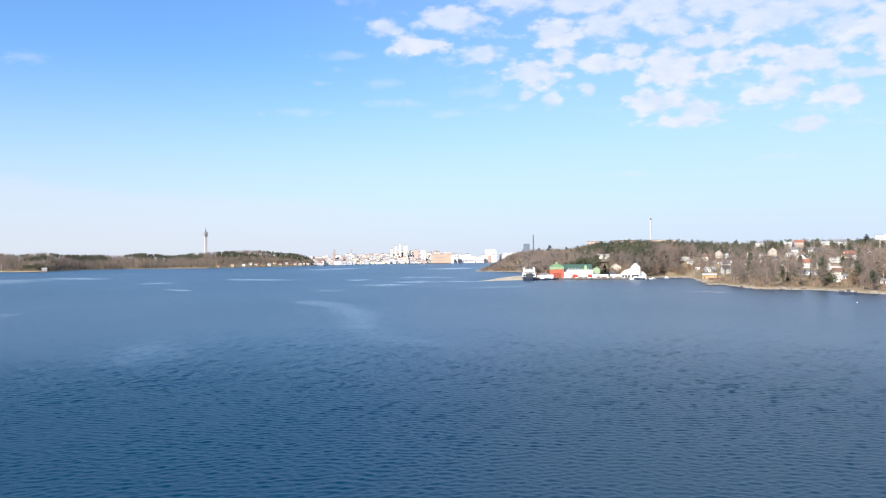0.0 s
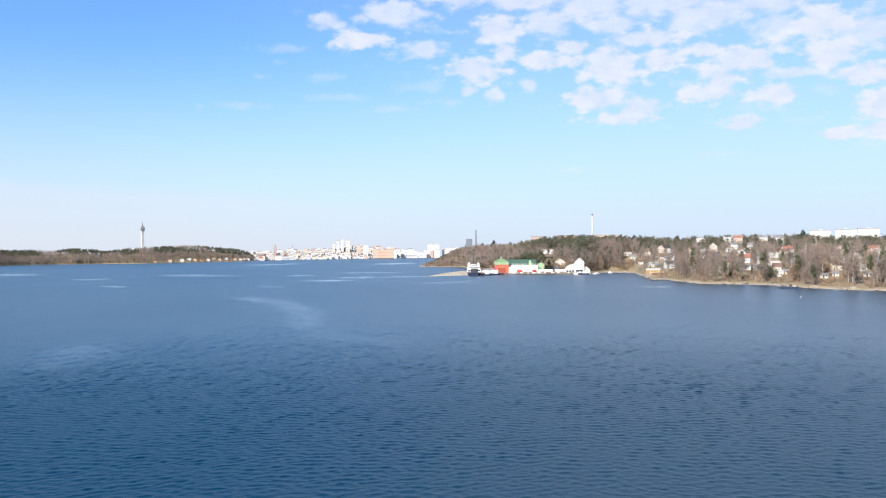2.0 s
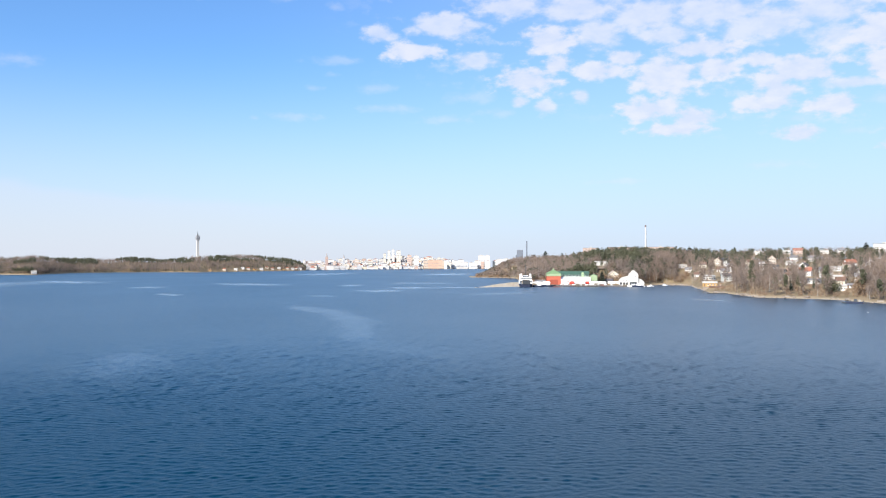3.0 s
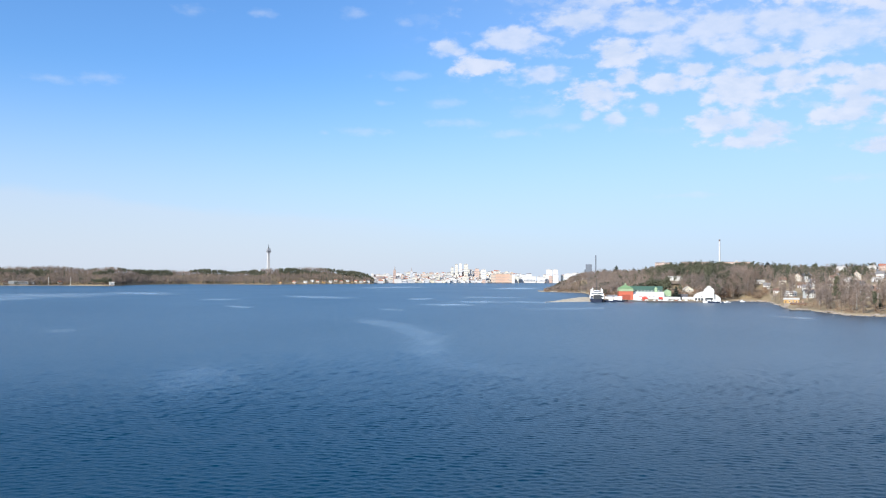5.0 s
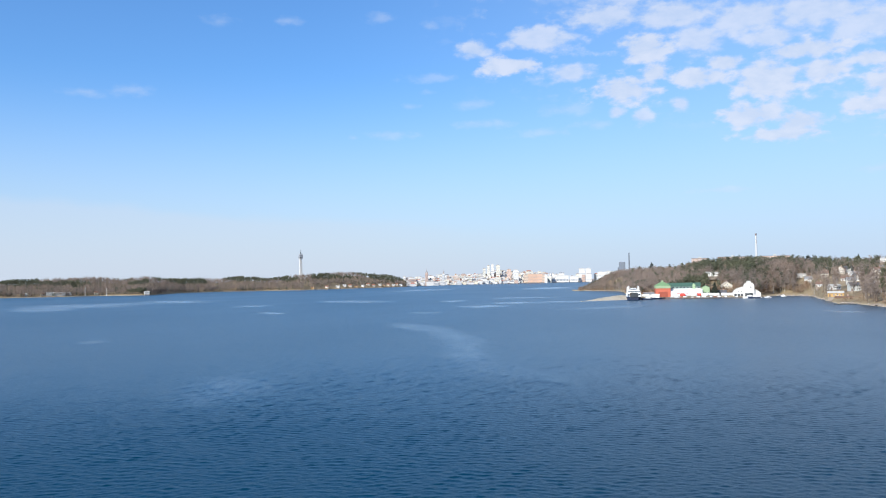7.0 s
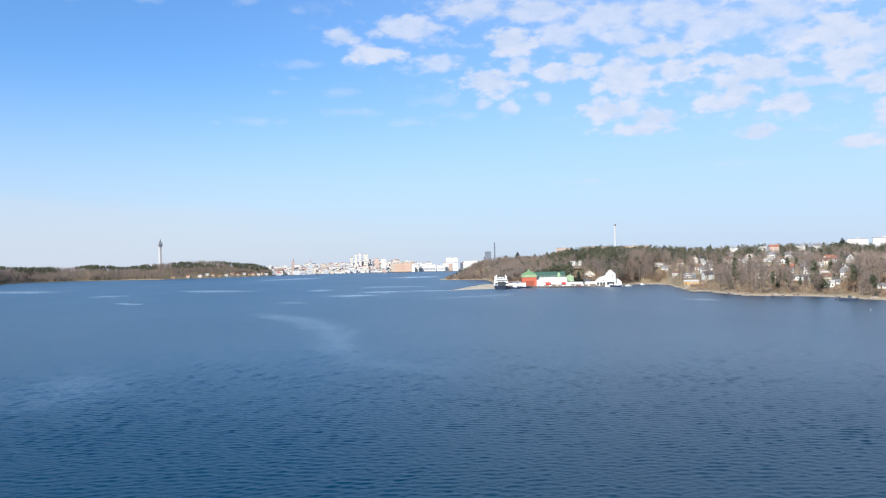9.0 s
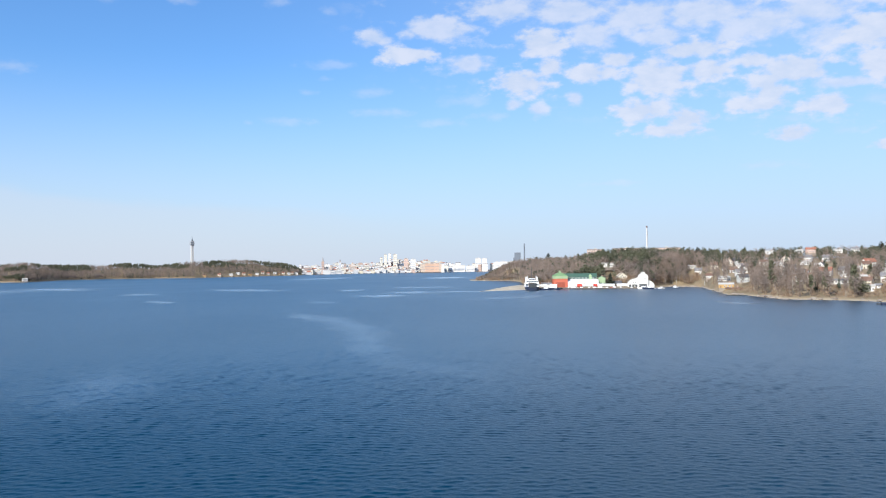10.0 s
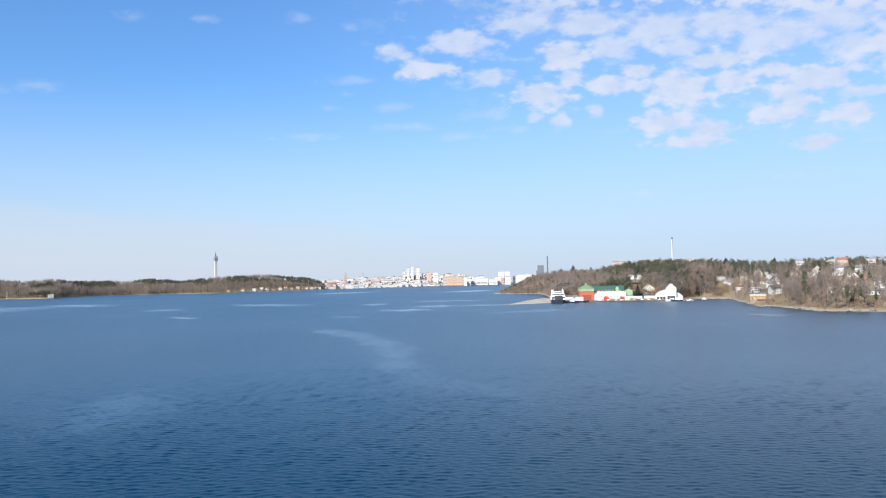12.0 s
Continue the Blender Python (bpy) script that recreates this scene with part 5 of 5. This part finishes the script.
for tier in range(8):
    a = -8.6
    while a < 7.2:
        w = rng.choice((10, 14, 18, 24, 32))
        d = C_SHORE(a) + 16 + 42 * tier + rng.uniform(-9, 9)
        a += math.degrees(w / d) * 0.5
        x, y = polar_place(a, d)
        open_air = (-0.85 < a < 0.5 and tier < 3) or (a > 0.5 and tier < 1)
        if not open_air and d < 4945 and rng.random() < 0.80:
            put_far(a, d, city_z(x, y) + rng.choice((8, 10, 12, 15, 18)) if a < 0.5 else rng.choice((30, 36, 40, 44, 50)), w, rng.choice(WALLS), rng.choice(("city_roof", "pale_roof", "city_roof", "red_tile", "grey_roof", "pale_roof")),
                    rng.choice(("flat", "flat", "hip")), rng.choice((0, 2)))
        a += math.degrees(w / d) * rng.uniform(0.4, 0.75)
for a, top, w, wall, kind in ((-7.1, 58, 12, "city_brick", "spire"), (-6.0, 56, 12, "city_grey", "spire"), (-3.35, 82, 14, "cream_pale", "flat"), (-3.07, 98, 14, "cream_pale", "flat"), (-2.80, 103, 14, "city_white", "flat"),
                              (-2.45, 98, 22, "cream_pale", "flat"), (-1.75, 74, 22, "rose_wall", "flat"), (-1.3, 70, 26, "city_white", "flat")):
    put_far(a, C_SHORE(a) + 205 - 22 * (a + 3.1) ** 2 - 40 * (a + 3.1), top, w, wall, "city_roof" if wall != "city_white" else "pale_roof", kind, 4)
for a, top, w, wall in ((-0.66, 44, 26, "city_ochre"), (-0.36, 48, 26, "city_peach"), (-0.06, 47, 26, "city_peach"), (0.24, 48, 26, "city_peach"), (0.5, 43, 20, "city_ochre")):
    put_far(a, C_SHORE(a) + 60, top, w, wall, "city_roof", "flat", 2)
for a, top, w in ((2.93, 74, 31), (3.33, 73, 29)):
    put_far(a, C_SHORE(a) + 60, top, w, "city_white", "pale_roof", "flat", 2)
for a, top, w in ((4.15, 52, 38), (4.6, 55, 38), (5.1, 54, 38)):
    put_far(a, C_SHORE(a) + 50, top, w, "city_white", "pale_roof", "flat", 2)


def terminal(a, w, h):
    ob = root("terminal_hall", "long pale harbour terminal with a low arched roof and grey lower front", "terminal", "harbour terminals of the far town")
    bm = bmesh.new()
    box(bm, -w / 2, -10, -6, w / 2, 10, h)
    part("wall", bm, M["city_white"], ob)
    bm = bmesh.new()
    prism(bm, [(-11, h), (11, h), (9, h + 2.5), (4, h + 4.5), (-4, h + 4.5), (-9, h + 2.5)], -w / 2 - 1, w / 2 + 1)
    bmesh.ops.rotate(bm, verts=bm.verts, matrix=Matrix.Rotation(math.pi / 2, 3, "Z"))
    part("roof", bm, M["pale_roof"], ob)
    # grey band across the lower front
    bm = bmesh.new()
    box(bm, -w / 2 + 2, -10.3, 4, w / 2 - 2, -9.9, h * 0.5)
    part("glazing", bm, M["city_glass"], ob)
    bm = bmesh.new()
    for k in range(9):
        u = -w / 2 + 4 + k * (w - 8) / 8
        box(bm, u - 1.3, -10.6, 3.5, u + 1.3, -10.32, h * 0.52)
    part("pier", bm, M["city_white"], ob)
    x, y = polar_place(a, C_SHORE(a) + 30)
    set_at(ob, x, y, 4, -a)


terminal(0.98, 52, 24)
terminal(1.68, 68, 30)
terminal(2.42, 46, 27)
# small houses and boat sheds along the far wooded shore
cot = [gable_house("shore_house", "cream house with a red roof on the far wooded shore", 11, 8, 5.5, 0.7, "cream_wall", "red_tile", 2, 4),
       gable_house("shore_house", "white house on the far wooded shore", 12, 8, 5.5, 0.6, "white_wall", "pale_roof", 2, 4),
       gable_house("shore_house", "ochre house on the far wooded shore", 11, 8, 5, 0.7, "ochre_wall", "brown_roof", 2, 3)]
first = set()
SOUTH_SITES = [(-12.83, 1, 8), (-12.4, 1, 22), (-12.06, 0, 16), (-11.65, 2, 8), (-11.24, 1, 10), (-10.9, 0, 30), (-10.55, 0, 14), (-10.14, 1, 24), (-9.9, 2, 10), (-9.6, 0, 20), (-9.27, 1, 12),
               (-9.05, 0, 30), (-8.8, 1, 16), (-14.43, 2, 8), (-13.54, 0, 8), (-28.9, 1, 8), (-31.1, 1, 8), (-30.3, 0, 8), (-32.95, 1, 8), (-27.39, 0, 8), (-24.5, 1, 3)]
for a, which, off in SOUTH_SITES:
    x, y = polar_place(a, S_SHORE(a) + 8 + off)
    m = pose(x, y, south_z(x, y) + 0.3, 0, 0, -a + rng.uniform(-20, 20))
    if which not in first:
        first.add(which)
        cot[which].matrix_basis = m
    else:
        copy_thing(cot[which], m)
ob = gable_house("shore_house", "long low grey-white building on the far wooded shore", 46, 14, 7, 0.3, "grey_wall", "pale_roof", 2, 9)
x, y = polar_place(-29.6, S_SHORE(-29.6) + 14)
set_at(ob, x, y, south_z(x, y) + 0.3, 29)


def mast(label, a, h):
    ob = root("mast_pole", label, "mast", "pale poles on the far shore")
    x, y = polar_place(a, S_SHORE(a) + 6)
    bm = bmesh.new()
    tube(bm, (0, 0, -1), (0, 0, h), 1.0, 0.6, 8)
    part("pole", bm, M["pale_roof"], ob)
    bm = bmesh.new()
    box(bm, -1.6, -1.6, -1, 1.6, 1.6, 1.4, 0, 0.3)
    part("footing", bm, M["concrete"], ob)
    set_at(ob, x, y, south_z(x, y))


mast("tall pale pole on the far wooded shore", -28.0, 22)
mast("tall pale pole on the far wooded shore", -26.8, 20)

# ---- woods ----
gen = random.Random(21)


def free(x, y, pad=0.0):
    return all((x - lx) ** 2 + (y - ly) ** 2 > (r + pad) ** 2 for lx, ly, r in LOTS)


spots, near = [], []
for _ in range(11500):
    a = gen.uniform(2.5, 34)
    shore, ridge = N_SHORE(a), N_RIDGE(a)
    d = gen.uniform(shore + (9 if a > 16 else 40), ridge + 40)
    if a < 5.45:
        d = gen.uniform(shore + 8, ridge + 60)
    x, y = polar_place(a, d)
    if a > 16.2:
        thick = 0.46 + 0.45 * noise.noise(Vector((x / 90, y / 90, 5.0)))
        if d > ridge - 160:
            thick = 0.85
        if d < shore + 45:
            thick *= 0.4
        if gen.random() > thick * 0.9 or not free(x, y, 1.0):
            continue
    elif not free(x, y, 0.0) or (d < shore + 75 and a > 4.9 and gen.random() < 0.3):
        continue
    # sight lines to the houses stay thin
    if any(abs(math.atan2(x, y) - math.atan2(lx, ly)) * d < 7 and 0 < math.hypot(lx, ly) - d < 85 and gen.random() < 0.86 for lx, ly, r in LOTS):
        continue
    green = noise.noise(Vector((x / 70, y / 70, 2.0)))
    evergreen = ease((a - 7.2) / 2.6) * ease((17.5 - a) / 1.5) * (0.12 + 0.88 * ease((d - shore - 70) / 130))
    # two thick stands of pine on the crown of the hill
    evergreen *= 0.55 + 0.9 * math.exp(-((a - 12.7) / 1.2) ** 2) + 0.7 * math.exp(-((a - 10.2) / 0.6) ** 2)
    if gen.random() < evergreen * (0.62 + 1.5 * green):
        kind = "pine" if gen.random() < 0.9 else "spruce"
    elif a < 16.2:
        kind = "pine" if green > 0.42 or gen.random() < 0.04 else ("bare" if gen.random() < 0.6 else "birch")
    else:
        kind = pick(gen, [("pine", 0.75), ("bare", 0.6), ("spruce", 0.25), ("birch", 0.15)]) if d > ridge - 200 else pick(gen, [("pine", 0.14), ("bare", 0.80), ("birch", 0.28), ("spruce", 0.04)])
    size = gen.uniform(0.62, 1.22)
    if a < 16 and d > ridge - 60:
        size *= 0.9
    if kind == "pine" and 8.5 < a < 16.5:
        size *= gen.uniform(0.85, 1.15) if d > ridge - 120 else gen.uniform(1.0, 1.2)
    if a < 4.2:
        size *= 0.35 + 0.55 * max(0.0, (a - 2.4) / 1.8)
    if a > 16.2 and d < shore + 170 and len(near) < 280:
        near.append((x, y, size, kind))
    else:
        spots.append((x, y, size, kind))
spots += [(*polar_place(a, N_SHORE(a) + gen.uniform(3, 14)), gen.uniform(0.5, 1.1), "bush") for a in (gen.uniform(2.5, 4.6) for _ in range(60))]
spots += [(*polar_place(a, N_SHORE(a) + gen.uniform(40, 75)), gen.uniform(0.8, 1.6), "bush") for a in (gen.uniform(4.9, 15.9) for _ in range(420))]
spots += [(*polar_place(a, N_SHORE(a) + gen.uniform(9, 95)), gen.uniform(0.3, 0.95), "bush") for a in (gen.uniform(16.2, 33) for _ in range(430))]
for _ in range(320):  # the wooded foot of the hill behind the ferry berth
    a = gen.uniform(5.22, 6.4)
    x, y = polar_place(a, gen.uniform(max(N_SHORE(a) + 10, 1062), 1580))
    if free(x, y):
        spots.append((x, y, gen.uniform(0.6, 1.1), "bare" if gen.random() < 0.9 else "pine"))
spots = [s for s in spots if s[3] != "bush" or free(s[0], s[1], -1.0)]
wood("hill_wood", spots, 1.0, 120, {"bare": "leafless brown deciduous wood covering the hill", "birch": "leafless birch wood with pale trunks on the hill",
                                    "pine": "dark green pine wood on the hill", "spruce": "dark pointed spruces along the ridge"}, north_z, None)
TREE_LABEL = {"bare": "leafless brown deciduous tree near the shore", "birch": "leafless birch with a pale trunk near the shore",
              "pine": "dark green pine tree near the shore", "spruce": "dark pointed spruce tree near the shore"}
proto = {}
for k, (x, y, size, kind) in enumerate(near):
    key = (kind, k % 3)
    m = pose(x, y, north_z(x, y), 0, 0, gen.uniform(0, 360)) @ Matrix.Diagonal((size, size, size * 1.15, 1))
    if key not in proto:
        proto[key] = tree_template(kind, 40 + len(proto), 420, TREE_LABEL[kind])
        proto[key]["group"] = "trees near the shore"
        proto[key].matrix_basis = m
    else:
        copy_thing(proto[key], m)

# lone trees that stand out: a broad russet willow, a dark yew, pale birches, conifers against the sky
SPECIAL = [(306, 645, 1.15, "russet"), (298, 679, 0.95, "dark"), (334, 570, 0.75, "russet"), (299, 782, 0.9, "birch"), (303, 786, 1.0, "birch"), (296, 779, 0.8, "birch"),
           (341, 677, 0.8, "russet")]
SKY_TREES = [(18.56, 1256, 1.3), (25.86, 1236, 1.2), (6.97, 1507, 1.25), (8.04, 1488, 1.1), (11.1, 1337, 0.95), (12.76, 1327, 0.95), (6.26, 1567, 0.95), (15.9, 1307, 0.95), (16.7, 1307, 0.85)]
for x, y, size, kind in SPECIAL:
    z = north_z(x, y)
    if kind == "birch":
        copy_thing(proto[next(k for k in proto if k[0] == "birch")], pose(x, y, z, 0, 0, gen.uniform(0, 360)))
        continue
    ob = root("willow_tree" if kind == "russet" else "yew_tree", "broad russet leafless willow by the beach" if kind == "russet" else "broad dark olive evergreen by the beach", "tree")
    r2 = np.random.default_rng(int(x))
    bm = bmesh.new()
    tube(bm, (0, 0, -1), (0.2, 0, 4 * size), 0.45 * size, 0.3 * size, 8)
    limbs(r2, bm, 11 * size, 0.15, 10, 6 * size, 0.2)
    part("trunk", bm, M["bark"], ob)
    lobes = [tri_cloud(r2, 260, (math.cos(k * 1.9) * 3.6 * size, math.sin(k * 1.9) * 3.6 * size, (4.2 + 1.1 * k) * size), (4.2 * size, 4.2 * size, 2.8 * size), (1.5, 0.22), 0.8, 0.1) for k in range(6)]
    c = new("crown", tri_mesh("crown", np.concatenate(lobes), M["bush" if kind == "russet" else "needle"]))
    c.parent = ob
    set_at(ob, x, y, z)
lone = {}
for a, d, size in SKY_TREES:
    x, y = polar_place(a, d)
    m = pose(x, y, north_z(x, y), 0, 0, a * 40) @ Matrix.Diagonal((2.0, 2.0, size * 0.92, 1))
    if "spruce" not in lone:
        lone["spruce"] = tree_template("spruce", 77, 700, "tall dark spruce standing above the ridge")
        lone["spruce"].matrix_basis = m
    else:
        copy_thing(lone["spruce"], m)
copy_thing(lone["spruce"], pose(197, 1066, 1.4, 0, 0, 70) @ Matrix.Diagonal((1.05, 1.05, 0.88, 1)))

spots = []
for _ in range(8200):
    a = gen.uniform(-46, -8.45)
    d = S_SHORE(a) + 5 + 290 * gen.random() ** 1.3
    x, y = polar_place(a, d)
    green = noise.noise(Vector((x / 140, y / 140, 9.0)))
    front = d < S_SHORE(a) + 120
    if a > -15 and d < S_SHORE(a) + 46 and gen.random() < 0.9:
        continue
    if a > -14.5 and not front:
        green += 0.25
    kind = "pine" if green > (0.36 if front else 0.02) else ("bare" if gen.random() < 0.85 else "spruce")
    spots.append((x, y, gen.uniform(0.85, 1.35), kind))
wood("shore_wood", spots, 0.62, 60, {"bare": "leafless brown wood along the far shore", "birch": "leafless birches along the far shore",
                                     "pine": "dark green pines along the far shore", "spruce": "dark spruces along the far shore"}, south_z, None)
